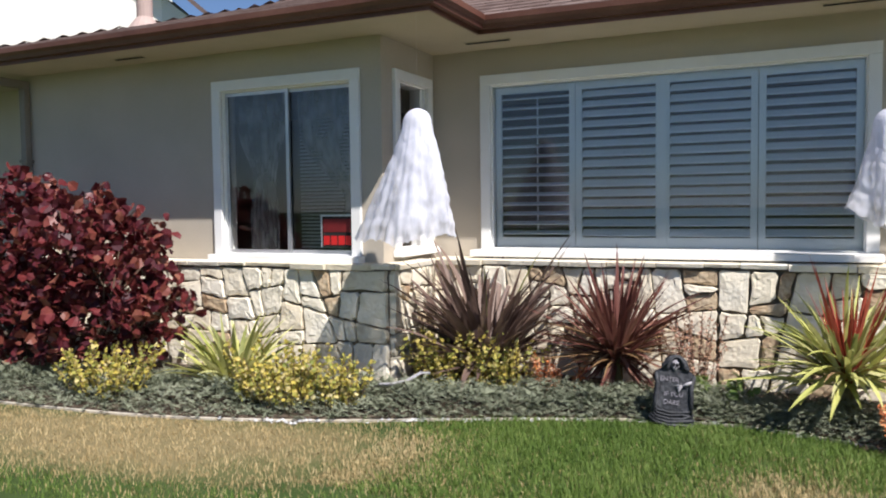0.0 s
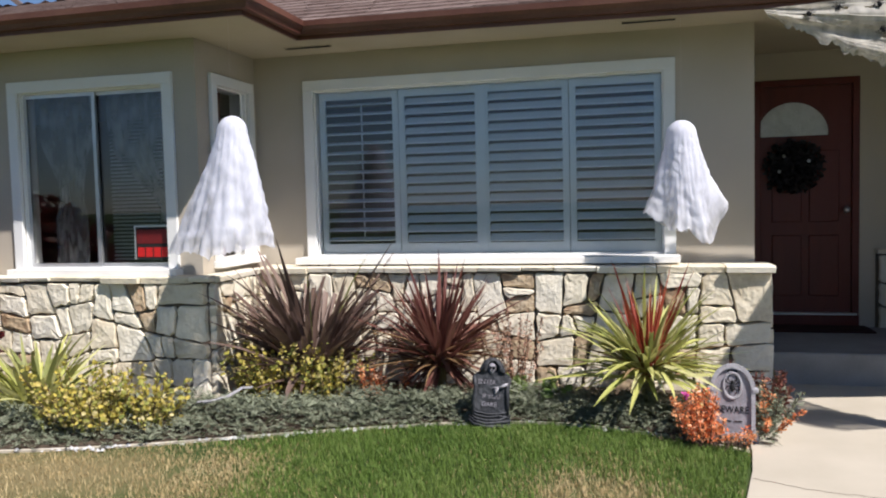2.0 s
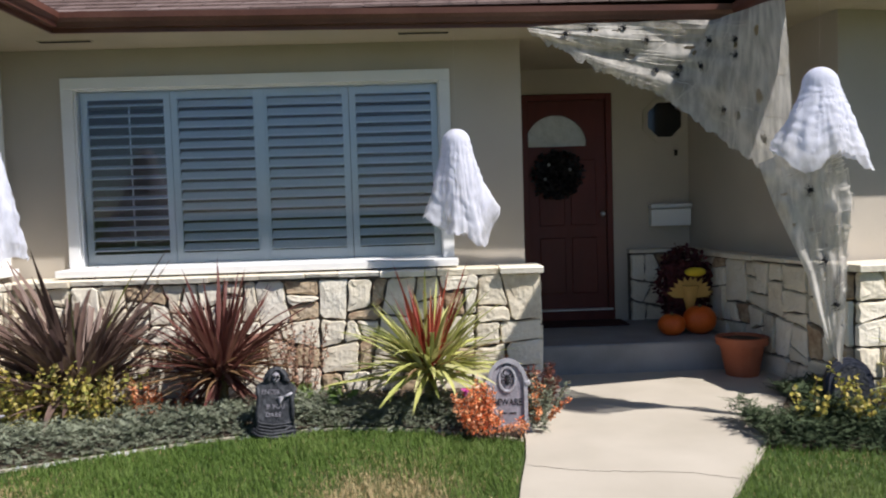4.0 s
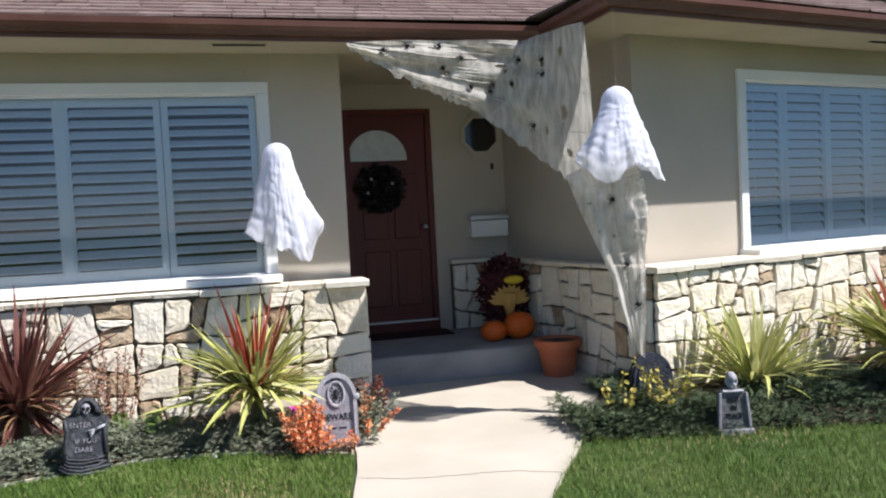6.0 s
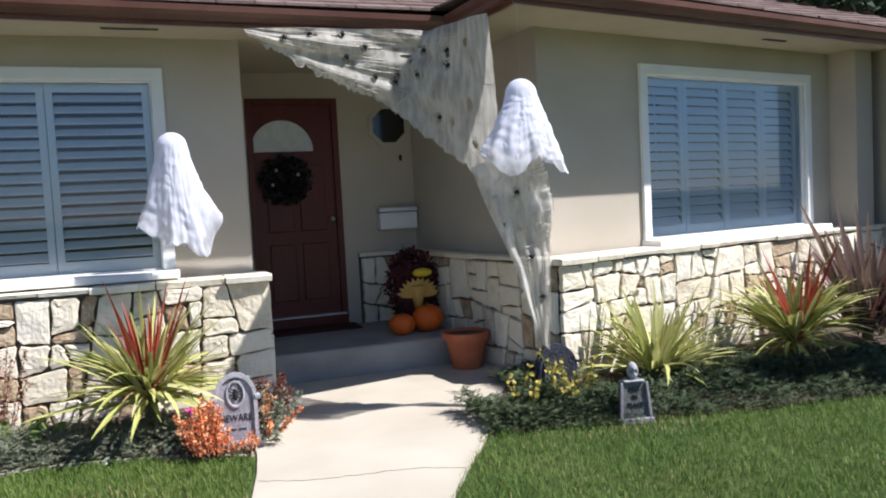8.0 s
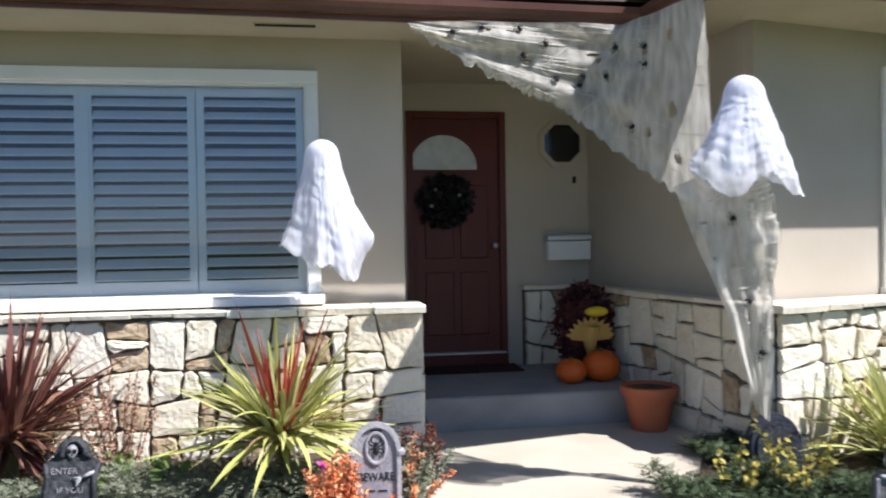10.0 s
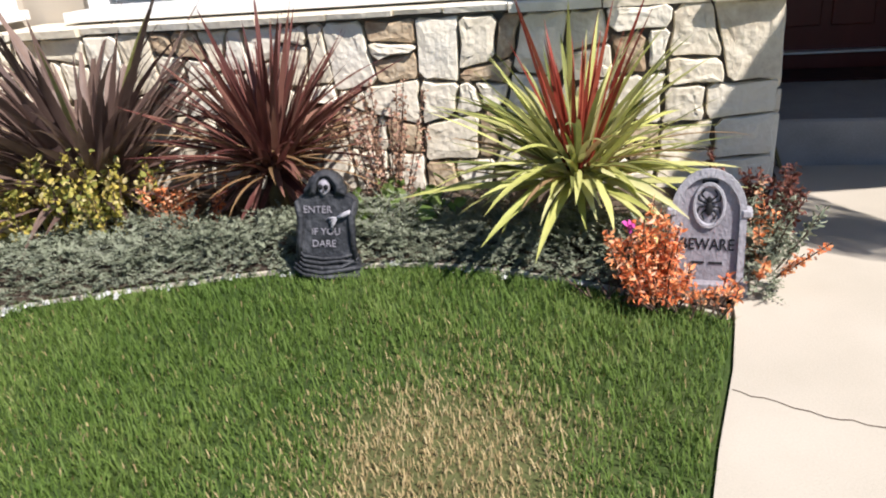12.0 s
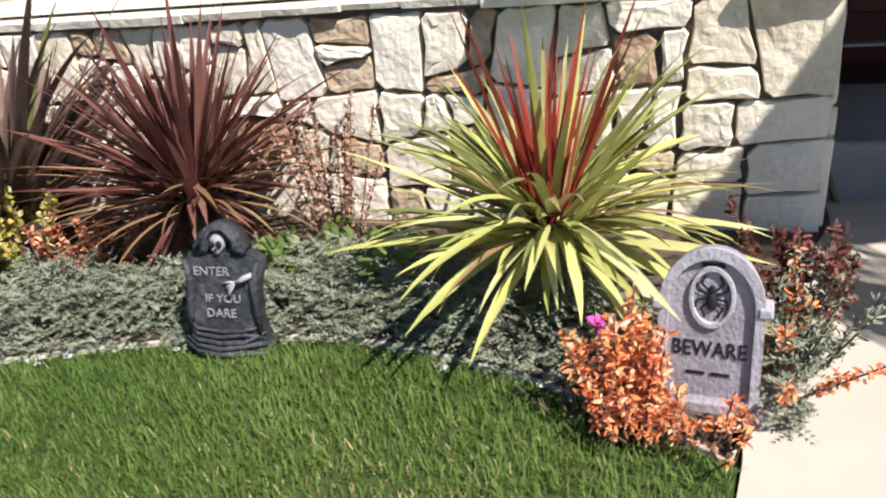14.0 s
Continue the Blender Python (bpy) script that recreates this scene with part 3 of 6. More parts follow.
def sash_window(name, x0, x1, z0, z1, y, label):
    """A white-trimmed aluminium slider: two sashes, lace curtains, blinds."""
    win = empty(name, 0, 0, 0, label=label, category="window", kind="structure")
    casing(win, x0, x1, z0, z1, y, sill=0.075)
    a, b, c, d = x0 + 0.012, x1 - 0.012, z0 + 0.012, z1 - 0.012
    m = (a + b) / 2
    for p, q, yy in ((a, m + 0.02, y + 0.03), (m - 0.02, b, y + 0.055)):
        part("sash", boxes((p, p + 0.03, yy, yy + 0.02, c, d), (q - 0.03, q, yy, yy + 0.02, c, d), (p + 0.03, q - 0.03, yy, yy + 0.02, c, c + 0.03), (p + 0.03, q - 0.03, yy, yy + 0.02, d - 0.03, d)), CHROME, win, "aluminium sliding sash")
        pane(win, p + 0.03, q - 0.03, c + 0.03, d - 0.03, yy + 0.008)
    return win


LACE = gauze(material("lace_curtain", [(0.40, 0.39, 0.37), (0.54, 0.53, 0.50)], 0.9, 8, 90, 0.3, through_light=0.3), 0.35, 0.8, 12, (1, 1, 0.4))
BLIND = material("blind_slat", [(0.36, 0.36, 0.35), (0.46, 0.46, 0.45)], 0.5, 5, 50, 0.0)
SIGN_RED = material("sign_red", [(0.42, 0.012, 0.012), (0.55, 0.02, 0.018)], 0.5, 5, 40, 0.0)
SIGN_DARK = material("sign_dark", [(0.10, 0.01, 0.012), (0.16, 0.015, 0.015)], 0.5, 5, 40, 0.0)
MAROON_CLOTH = material("maroon_curtain", [(0.10, 0.03, 0.025), (0.17, 0.055, 0.045)], 0.95, 5, 60, 0.2)
sash_window("window_3", -4.00, -2.67, 1.01, 2.435, BAY_Y, "white-trimmed sliding window with lace curtains and blinds")


def curtain(x_top0, x_top1, x_mid0, x_mid1, y, z0, z1, zt, mat, label):
    """A gathered curtain, tied at height zt."""
    bm = bmesh.new()
    rows, cols, grid = 18, 26, []
    for r in range(rows + 1):
        z = z1 + (z0 - z1) * r / rows
        k = math.exp(-((z - zt) / 0.34) ** 2)
        if z < zt:
            k = max(k, 0.75)
        l, rr = x_top0 + (x_mid0 - x_top0) * k, x_top1 + (x_mid1 - x_top1) * k
        grid.append([bm.verts.new((l + (rr - l) * c / cols, y + 0.018 * math.sin(c * 1.7) * (1 - 0.4 * k), z)) for c in range(cols + 1)])
    for r in range(rows):
        for c in range(cols):
            bm.faces.new((grid[r][c], grid[r + 1][c], grid[r + 1][c + 1], grid[r][c + 1]))
    return tagged(part("curtain", bm, mat, smooth=True), label, "curtain")


curtain(-3.98, -3.42, -3.78, -3.55, BAY_Y + 0.15, 1.0, 2.47, 1.62, LACE, "white lace curtain gathered in the middle").name = "lace_curtain"
curtain(-3.30, -2.70, -2.84, -2.69, BAY_Y + 0.15, 1.0, 2.47, 1.45, LACE, "white lace curtain tied to one side").name = "lace_curtain"
blind = empty("window_blind", -3.0, BAY_Y + 0.23, 1.05, label="dark lowered venetian blind behind the glass", category="blind")
slat_mesh = None
for k in range(44):
    if slat_mesh is None:
        ob = part("slat", boxes((-0.34, 0.33, -0.012, 0.012, -0.0008, 0.0008)), BLIND, blind)
        slat_mesh = ob.data
    else:
        ob = new("slat", slat_mesh)
        ob.parent = blind
    ob.location = (0, 0, 0.02 + 0.031 * k)
    ob.rotation_euler = (radians(38), 0, 0)
sign = empty("window_sign", -2.83, BAY_Y + 0.024, 1.08, label="red and black warning sign inside the window", category="sign")
part("board", boxes((-0.17, 0.15, -0.004, 0.004, 0.0, 0.27)), DARK, sign)
part("border", boxes((-0.17, 0.15, -0.006, -0.004, 0.255, 0.27), (-0.17, -0.155, -0.006, -0.004, 0.0, 0.255)), CHROME, sign)
part("panel", boxes((-0.145, 0.145, -0.007, -0.004, 0.125, 0.235)), SIGN_DARK, sign)
for k in range(4):
    part("bar", boxes((-0.14 + 0.072 * k, -0.082 + 0.072 * k, -0.008, -0.004, 0.02, 0.095)), SIGN_RED, sign, "unreadable red letter bar")

side = empty("window_4", 0, 0, 0, label="narrow white-trimmed side window with maroon curtain", category="window", kind="structure")
side.rotation_euler = (0, 0, radians(90))
casing(side, -0.70, -0.17, 1.05, 2.45, -BAY_X, w=0.085)
pane(side, -0.688, -0.182, 1.062, 2.438, -BAY_X + 0.04)
part("sash", boxes((-0.688, -0.66, -BAY_X + 0.03, -BAY_X + 0.05, 1.062, 2.438), (-0.21, -0.182, -BAY_X + 0.03, -BAY_X + 0.05, 1.062, 2.438)), WHITE, side)
cur = part("curtain", boxes((BAY_X - 0.145, BAY_X - 0.14, -0.66, -0.36, 1.07, 2.44)), MAROON_CLOTH)
tagged(cur, "plain maroon curtain behind the side window", "curtain")

# ---- front door ----
door = empty("front_door", 2.39, BACK_Y, 0.37, label="dark red panelled front door with a fan light", category="door", kind="structure")
L0, L1, DH = -0.40, 0.38, 2.09
FC, FZ, FR = -0.12, 1.635, 0.31
bm = bmesh.new()
n = 20
arc = [(FC + FR * math.cos(math.pi * i / n), FZ + FR * math.sin(math.pi * i / n)) for i in range(n + 1)]
for yy in (0.02, 0.06):
    lower = [bm.verts.new((x, yy, z)) for x, z in [(L0, 0), (L1, 0), (L1, FZ), (L0, FZ)]]
    bm.faces.new(lower)
    upper = [bm.verts.new((x, yy, z)) for x, z in [(L1, FZ), (L1, DH), (L0, DH), (L0, FZ)]]
    av = [bm.verts.new((x, yy, z)) for x, z in arc]
    bm.faces.new([upper[0], upper[1]] + av[:n // 2 + 1][::-1])
    bm.faces.new([upper[1], upper[2], av[n // 2]])
    bm.faces.new([upper[2], upper[3]] + av[n // 2:][::-1])
leaf = part("leaf", bm, DOOR, door)
part("fan_light", boxes((FC - FR + 0.004, FC + FR - 0.004, 0.036, 0.042, FZ, FZ + FR)), material("frosted_glass", [(0.50, 0.53, 0.54), (0.66, 0.69, 0.70)], 0.25, 14, 60, 0.5, spec=0.6), door, "pale leaded fan light")
bm = bmesh.new()
for i in range(n):
    a, b = math.pi * i / n, math.pi * (i + 1) / n
    q = [bm.verts.new((FC + r * math.cos(t), y, FZ + r * math.sin(t))) for t in (a, b) for r, y in ((FR, 0.012), (FR + 0.018, 0.012), (FR + 0.018, 0.02), (FR, 0.02))]
    for k in range(4):
        bm.faces.new((q[k], q[(k + 1) % 4], q[4 + (k + 1) % 4], q[4 + k]))
part("fan_trim", bm, DOOR, door)
for x0, x1, z0, z1 in ((-0.30, -0.04, 0.15, 0.72), (0.02, 0.28, 0.15, 0.72), (-0.30, -0.04, 0.84, 1.5), (0.02, 0.28, 0.84, 1.5)):
    part("door_panel", boxes((x0, x1, 0.010, 0.022, z0, z1), bevel=0.008), DOOR, door)
for r in ((-0.46, -0.40, -0.02, 0.10, -0.05, 2.15), (0.38, 0.44, -0.02, 0.10, -0.05, 2.15), (-0.40, 0.38, -0.02, 0.10, 2.09, 2.15)):
    part("door_frame", boxes(r, bevel=0.004), DOOR, door)
part("threshold", boxes((-0.44, 0.42, -0.05, 0.10, -0.018, 0.0), bevel=0.004), CHROME, door, "pale metal threshold strip")
part("riser", boxes((-0.46, 0.44, -0.03, 0.06, -0.17, -0.019)), DOOR, door)
bm = bmesh.new()
bmesh.ops.create_uvsphere(bm, u_segments=12, v_segments=8, radius=0.028, matrix=Matrix.Translation((0.33, -0.04, 0.95)))
part("door_knob", bm, CHROME, door, "metal door knob", smooth=True)

BLACK_LEAF = material("black_leaf", [(0.008, 0.007, 0.008), (0.02, 0.016, 0.018), (0.045, 0.035, 0.04)], 0.6, 9, 40, 0.1, island=0.8)


def leaf_cloud(centres, size, rnd, shape=(1.0, 0.6)):
    """Small folded leaves at the points, facing all ways: verts and faces."""
    vs, fs = [], []
    for c in centres:
        c = Vector(c)
        d = Vector((rnd.gauss(0, 1), rnd.gauss(0, 1), rnd.gauss(0.2, 0.8))).normalized()
        s = d.cross(Vector((rnd.gauss(0, 1), rnd.gauss(0, 1), rnd.gauss(0, 1)))).normalized()
        nn = d.cross(s)
        L = size * rnd.uniform(0.6, 1.25)
        w = L * 0.5 * shape[1]
        i = len(vs)
        vs += [tuple(c), tuple(c + d * L * 0.35 + s * w + nn * w * 0.25), tuple(c + d * L * 0.8 + s * w * 0.75 + nn * w * 0.2), tuple(c + d * L - nn * L * 0.1),
               tuple(c + d * L * 0.8 - s * w * 0.75 + nn * w * 0.2), tuple(c + d * L * 0.35 - s * w + nn * w * 0.25), tuple(c + d * L * 0.55)]
        fs += [(i, i + 1, i + 6), (i + 1, i + 2, i + 6), (i + 2, i + 3, i + 6), (i + 3, i + 4, i + 6), (i + 4, i + 5, i + 6), (i + 5, i, i + 6)]
    return vs, fs


rnd = random.Random(5)
wreath = empty("door_wreath", 2.27, BACK_Y - 0.015, 1.72, label="round black wreath hung on the red door", category="wreath")
pts = []
for _ in range(900):
    t, r = rnd.uniform(0, 6.283), 0.25 * math.sqrt(rnd.random())
    pts.append((r * math.cos(t), -0.03 + rnd.gauss(0, 0.02), r * math.sin(t)))
vs, fs = leaf_cloud(pts, 0.05, rnd)
tagged(raw("foliage", vs, fs, BLACK_LEAF, wreath), kind="stuff")
bm = bmesh.new()
bmesh.ops.create_circle(bm, segments=24, radius=0.2, cap_ends=True, matrix=Matrix.Rotation(radians(90), 4, "X") @ Matrix.Translation((0, 0, 0.0)))
bmesh.ops.extrude_face_region(bm, geom=bm.faces[:])
part("backing", bm, DARK, wreath)
for x, z in ((-0.09, 0.10), (0.12, 0.05), (-0.13, -0.04)):
    bm = bmesh.new()
    bmesh.ops.create_icosphere(bm, subdivisions=2, radius=0.018, matrix=Matrix.Translation((x, -0.075, z)))
    part("bauble", bm, CHROME, wreath, "small silvery bauble", smooth=True)

# ---- octagonal window, letter box ----
octo = empty("octagon_window", 3.36, BACK_Y, 2.24, label="small dark octagonal window with a pale frame", category="window")
bm = bmesh.new()
for i in range(8):
    a, b = math.pi * (i + 0.5) / 4, math.pi * (i + 1.5) / 4
    q = [bm.verts.new((r * math.cos(t), y, r * math.sin(t))) for t in (a, b) for r, y in ((0.185, -0.03), (0.235, -0.03), (0.235, -0.002), (0.185, -0.002))]
    for k in range(4):
        bm.faces.new((q[k], q[(k + 1) % 4], q[4 + (k + 1) % 4], q[4 + k]))
bmesh.ops.recalc_face_normals(bm, faces=bm.faces[:])
part("frame", bm, STUCCO, octo)
bm = bmesh.new()
ov = [bm.verts.new((0.186 * math.cos(math.pi * (i + 0.5) / 4), -0.006, 0.186 * math.sin(math.pi * (i + 0.5) / 4))) for i in range(8)]
bm.faces.new(ov)
part("pane", bm, material("dark_glass", [(0.010, 0.010, 0.011), (0.014, 0.014, 0.015)], 0.08, 3, 20, 0.0, spec=0.5), octo, "dark window glass")
part("bell_push", boxes((0.10, 0.13, -0.012, -0.002, -0.36, -0.30)), DARK, octo)
mail = empty("letter_box", 3.39, BACK_Y, 1.18, label="white metal letter box on the porch wall", category="mailbox")
part("box", boxes((-0.20, 0.20, -0.10, -0.002, 0.0, 0.17), bevel=0.006), WHITE, mail)
part("lid", boxes((-0.21, 0.21, -0.12, -0.002, 0.175, 0.225), bevel=0.008), CHROME, mail, "grey hinged lid")

# ---- porch things ----
tagged(part("doormat", boxes((2.02, 2.86, 1.00, 1.36, STEP_Z + 0.001, STEP_Z + 0.015), bevel=0.004), material("mat_fibre", [(0.035, 0.012, 0.010), (0.07, 0.025, 0.02)], 1.0, 20, 200, 0.6)),
       "dark red-brown doormat before the door", "doormat")
ORANGE = material("pumpkin_skin", [(0.50, 0.085, 0.010), (0.66, 0.13, 0.015)], 0.45, 5, 50, 0.1)
STEM = material("dry_stem", [(0.12, 0.10, 0.04), (0.22, 0.18, 0.08)], 0.9, 12, 80, 0.4)
TERRA = material("terracotta", [(0.36, 0.10, 0.045), (0.46, 0.15, 0.07)], 0.8, 6, 80, 0.15)


def pumpkin(x, y, z, r, squash):
    p = empty("pumpkin", x, y, z, label="round orange pumpkin with a short stem", category="pumpkin", group="porch pumpkins")
    bm = bmesh.new()
    bmesh.ops.create_uvsphere(bm, u_segments=48, v_segments=16, radius=1.0)
    for v in bm.verts:
        t = math.atan2(v.co.y, v.co.x)
        rib = 1 - 0.09 * abs(math.sin(t * 5)) ** 0.5 * (1 - abs(v.co.z)) - 0.0
        dip = 0.22 * max(0, 1 - math.hypot(v.co.x, v.co.y) / 0.4) ** 1.0
        v.co = Vector((v.co.x * r * (1.07 - 0.09 + rib * 0.09 - 0.09 * (1 - rib)), v.co.y * r * (0.98 - (1 - rib)), (v.co.z * (1 - dip) + 1 - 0.06) * r * squash))
    part("body", bm, ORANGE, p, smooth=True)
    bm = bmesh.new()
    bmesh.ops.create_cone(bm, cap_ends=True, segments=8, radius1=r * 0.16, radius2=r * 0.1, depth=r * 0.45, matrix=Matrix.Translation((0, 0, r * squash * 1.75)) @ Matrix.Rotation(0.3, 4, "X"))
    part("stem", bm, STEM, p, "dry brown stem")


pumpkin(3.07, 0.40, STEP_Z, 0.115, 0.86)
pumpkin(3.33, 0.44, STEP_Z, 0.14, 0.92)
pot = empty("flower_pot", 3.46, -0.16, 0.012, label="terracotta flower pot with dark soil", category="pot")
bm = bmesh.new()
prof = [(0.0, 0.0), (0.125, 0.0), (0.165, 0.20), (0.175, 0.245), (0.2, 0.25), (0.205, 0.31), (0.18, 0.315), (0.172, 0.28), (0.0, 0.27)]
rings = [[bm.verts.new((r * math.cos(6.2832 * i / 32), r * math.sin(6.2832 * i / 32), z)) for i in range(32)] for r, z in prof[1:-1]]
for a, b in zip(rings, rings[1:]):
    for i in range(32):
        bm.faces.new((a[i], a[(i + 1) % 32], b[(i + 1) % 32], b[i]))
bm.faces.new(rings[0][::-1])
part("pot", bm, TERRA, pot)
bm = bmesh.new()
bmesh.ops.create_circle(bm, segments=24, radius=0.178, cap_ends=True, matrix=Matrix.Translation((0, 0, 0.288)))
part("soil", bm, SOIL, pot, "dark soil")
MUM = material("maroon_leaf", [(0.035, 0.010, 0.012), (0.075, 0.018, 0.02), (0.12, 0.03, 0.03)], 0.8, 9, 40, 0.1, island=0.8)
STRAW = material("straw", [(0.42, 0.24, 0.06), (0.56, 0.36, 0.11)], 0.9, 12, 80, 0.3, island=0.6)
YELLOW = material("yellow_cloth", [(0.60, 0.42, 0.02), (0.72, 0.52, 0.04)], 0.8, 8, 60, 0.1)
fig = empty("harvest_decoration", 3.30, 0.76, STEP_Z, label="maroon leafy harvest decoration with a straw fan", category="decoration")
pts = []
for _ in range(1100):
    d = Vector((rnd.gauss(0, 1), rnd.gauss(0, 1), rnd.gauss(0, 1))).normalized() * rnd.uniform(0.75, 1)
    pts.append((d.x * 0.26, d.y * 0.14, 0.40 + d.z * 0.36))
vs, fs = leaf_cloud(pts, 0.06, rnd)
tagged(raw("foliage", vs, fs, MUM, fig), kind="stuff")
part("core", boxes((-0.16, 0.16, -0.08, 0.10, 0.0, 0.62), bevel=0.05), MUM, fig)
for k in range(11):
    t = radians(-75 + 15 * k)
    bm = bmesh.new()
    q = [bm.verts.new((math.sin(t) * r + math.cos(t) * w, -0.17 - 0.01 * (k % 3), 0.30 + math.cos(t) * r * 0.9 - math.sin(t) * w)) for r, w in ((0.02, -0.012), (0.02, 0.012), (0.15, 0.03), (0.22, 0.0), (0.15, -0.03))]
    bm.faces.new(q)
    part("straw_blade", bm, STRAW, fig, "tan straw blade")
bm = bmesh.new()
bmesh.ops.create_cone(bm, cap_ends=True, segments=10, radius1=0.085, radius2=0.0, depth=0.34, matrix=Matrix.Translation((0, -0.16, 0.24)) @ Matrix.Rotation(math.pi, 4, "X"))
part("straw_body", bm, STRAW, fig, "tan straw bundle")
bm = bmesh.new()
bmesh.ops.create_uvsphere(bm, u_segments=14, v_segments=8, radius=0.07, matrix=Matrix.Translation((0.05, -0.17, 0.53)) @ Matrix.Diagonal((1.4, 0.7, 0.6, 1)))
part("cap", bm, YELLOW, fig, "yellow cloth cap", smooth=True)
wedge = boxes((1.845, 1.86, 0.0, 0.04, 0.012, 0.19))
for v in wedge.verts:
    v.co.x += (0.19 - v.co.z) * 0.35
tagged(part("wood_stake", wedge, STEM), "short wooden stake leaning against the step", "stake")


# ---- writing ----
def lettering(parent, text, size, x, y, z, mat, label=""):
    """Raised words that stand upright and face -y in the parent's space, centred on x."""
    cu = bpy.data.curves.new("lettering", "FONT")
    cu.body, cu.size, cu.extrude, cu.align_x, cu.resolution_u = text, size, 0.0022, "CENTER", 2
    tmp = bpy.data.objects.new("lettering_curve", cu)
    me = bpy.data.meshes.new_from_object(tmp)
    bpy.data.objects.remove(tmp)
    me.materials.append(mat)
    ob = new("lettering", me)
    ob.parent = parent
    ob.matrix_basis = pose(x, y, z, 90, 0, 0)
    return tagged(ob, label=label)


GREY_FOAM = material("grey_foam", [(0.19, 0.178, 0.195), (0.28, 0.265, 0.29), (0.36, 0.345, 0.37)], 0.8, 6, 70, 0.5)
PALE_FOAM = material("pale_foam", [(0.30, 0.29, 0.31), (0.42, 0.41, 0.43)], 0.8, 8, 70, 0.5)
BLACK_FOAM = material("black_foam", [(0.014, 0.015, 0.017), (0.036, 0.038, 0.043), (0.09, 0.093, 0.10)], 0.55, 9, 50, 0.8)
BLACK = material("black_paint", [(0.008, 0.008, 0.009), (0.016, 0.016, 0.018)], 0.7, 8, 60, 0.1)
BONE = material("bone_paint", [(0.42, 0.42, 0.42), (0.62, 0.62, 0.61)], 0.7, 12, 70, 0.3)


def plate(outline, y0, y1, bevel=0.0):
    """An upright plate with the outline (x, z), between the planes y0 and y1."""
    bm = bmesh.new()
    f = [bm.verts.new((x, y0, z)) for x, z in outline]
    b = [bm.verts.new((x, y1, z)) for x, z in outline]
    front = bm.faces.new(f)
    bm.faces.new(b[::-1])
    n = len(outline)
    for i in range(n):
        bm.faces.new((f[i], b[i], b[(i + 1) % n], f[(i + 1) % n]))
    bmesh.ops.recalc_face_normals(bm, faces=bm.faces[:])
    if bevel:
        bmesh.ops.bevel(bm, geom=[e for e in bm.edges if all(abs(v.co.y - y0) < 1e-6 for v in e.verts)], offset=bevel, segments=2, affect="EDGES")
    return bm


def arch(w, h0, h1, n=16, inset=0.0):
    r = w - inset
    return [(-r, inset), (r, inset)] + [(r * math.cos(math.pi * i / n), h0 + (h1 - h0 - inset) * math.sin(math.pi * i / n)) for i in range(n + 1)]


def skull_mesh(x, y, z, s):
    bm = bmesh.new()
    bmesh.ops.create_uvsphere(bm, u_segments=32, v_segments=24, radius=1.0)
    for v in bm.verts:
        c = v.co
        front = max(0, -c.y)
        jaw = max(0.0, -c.z - 0.2)
        c.x *= 1 - 0.55 * jaw
        for ex in (-0.38, 0.38):
            c.y += 0.75 * front * math.exp(-((c.x - ex) ** 2 + (c.z + 0.05) ** 2) / 0.05)
        c.y += 0.4 * front * math.exp(-(c.x ** 2 + (c.z + 0.45) ** 2) / 0.02)
        c.z *= 1.12
        v.co = Vector((x + c.x * s * 0.82, y + c.y * s * 0.8, z + c.z * s))
    return bm


# beware stone: an arched grey slab
beware = empty("tombstone", 1.415, -1.49, 0.02, label="grey foam tombstone with a spider and the word BEWARE", category="tombstone", group="garden tombstones")
beware.rotation_euler = (radians(-6), radians(0), radians(-5))
beware.scale = (0.77, 0.9, 0.98)
part("slab", plate(arch(0.155, 0.30, 0.45), -0.02, 0.035, 0.006), GREY_FOAM, beware)
bm = bmesh.new()
o, i_ = arch(0.165, 0.30, 0.46), arch(0.165, 0.30, 0.46, inset=0.03)
for y0, y1 in ((-0.038, -0.02),):
    fo, fi = [bm.verts.new((x, y0, z)) for x, z in o], [bm.verts.new((x, y0, z)) for x, z in i_]
    bo, bi = [bm.verts.new((x, y1, z)) for x, z in o], [bm.verts.new((x, y1, z)) for x, z in i_]
    m = len(o)
    for k in range(1, m):
        j = (k + 1) % m
        bm.faces.new((fo[k], fo[j], fi[j], fi[k]))
        bm.faces.new((fo[k], bo[k], bo[j], fo[j]))
        bm.faces.new((fi[k], fi[j], bi[j], bi[k]))
part("raised_rim", bm, PALE_FOAM, beware, "pale raised rim")
for sx in (-1, 1):
    part("shoulder", boxes((sx * 0.165 - 0.022, sx * 0.165 + 0.022, -0.045, 0.035, 0.285, 0.315), bevel=0.006), PALE_FOAM, beware)
part("plinth", boxes((-0.19, 0.19, -0.05, 0.045, -0.02, 0.04), bevel=0.01), GREY_FOAM, beware)
bm = bmesh.new()
for i in range(28):
    a, b = 6.2832 * i / 28, 6.2832 * (i + 1) / 28
    q = [bm.verts.new((r * math.cos(t) * 0.92, y, 0.325 + r * math.sin(t) * 1.1)) for t in (a, b) for r, y in ((0.062, -0.021), (0.066, -0.032), (0.076, -0.032), (0.08, -0.021))]
    for k in range(3):
        bm.faces.new((q[k], q[k + 1], q[5 + k], q[4 + k]))
bmesh.ops.remove_doubles(bm, verts=bm.verts[:], dist=1e-5)
part("medallion", bm, PALE_FOAM, beware, "pale oval ring")
bm = bmesh.new()
bmesh.ops.create_uvsphere(bm, u_segments=12, v_segments=8, radius=0.02, matrix=Matrix.Translation((0, -0.024, 0.312)) @ Matrix.Diagonal((0.9, 0.5, 1.3, 1)))
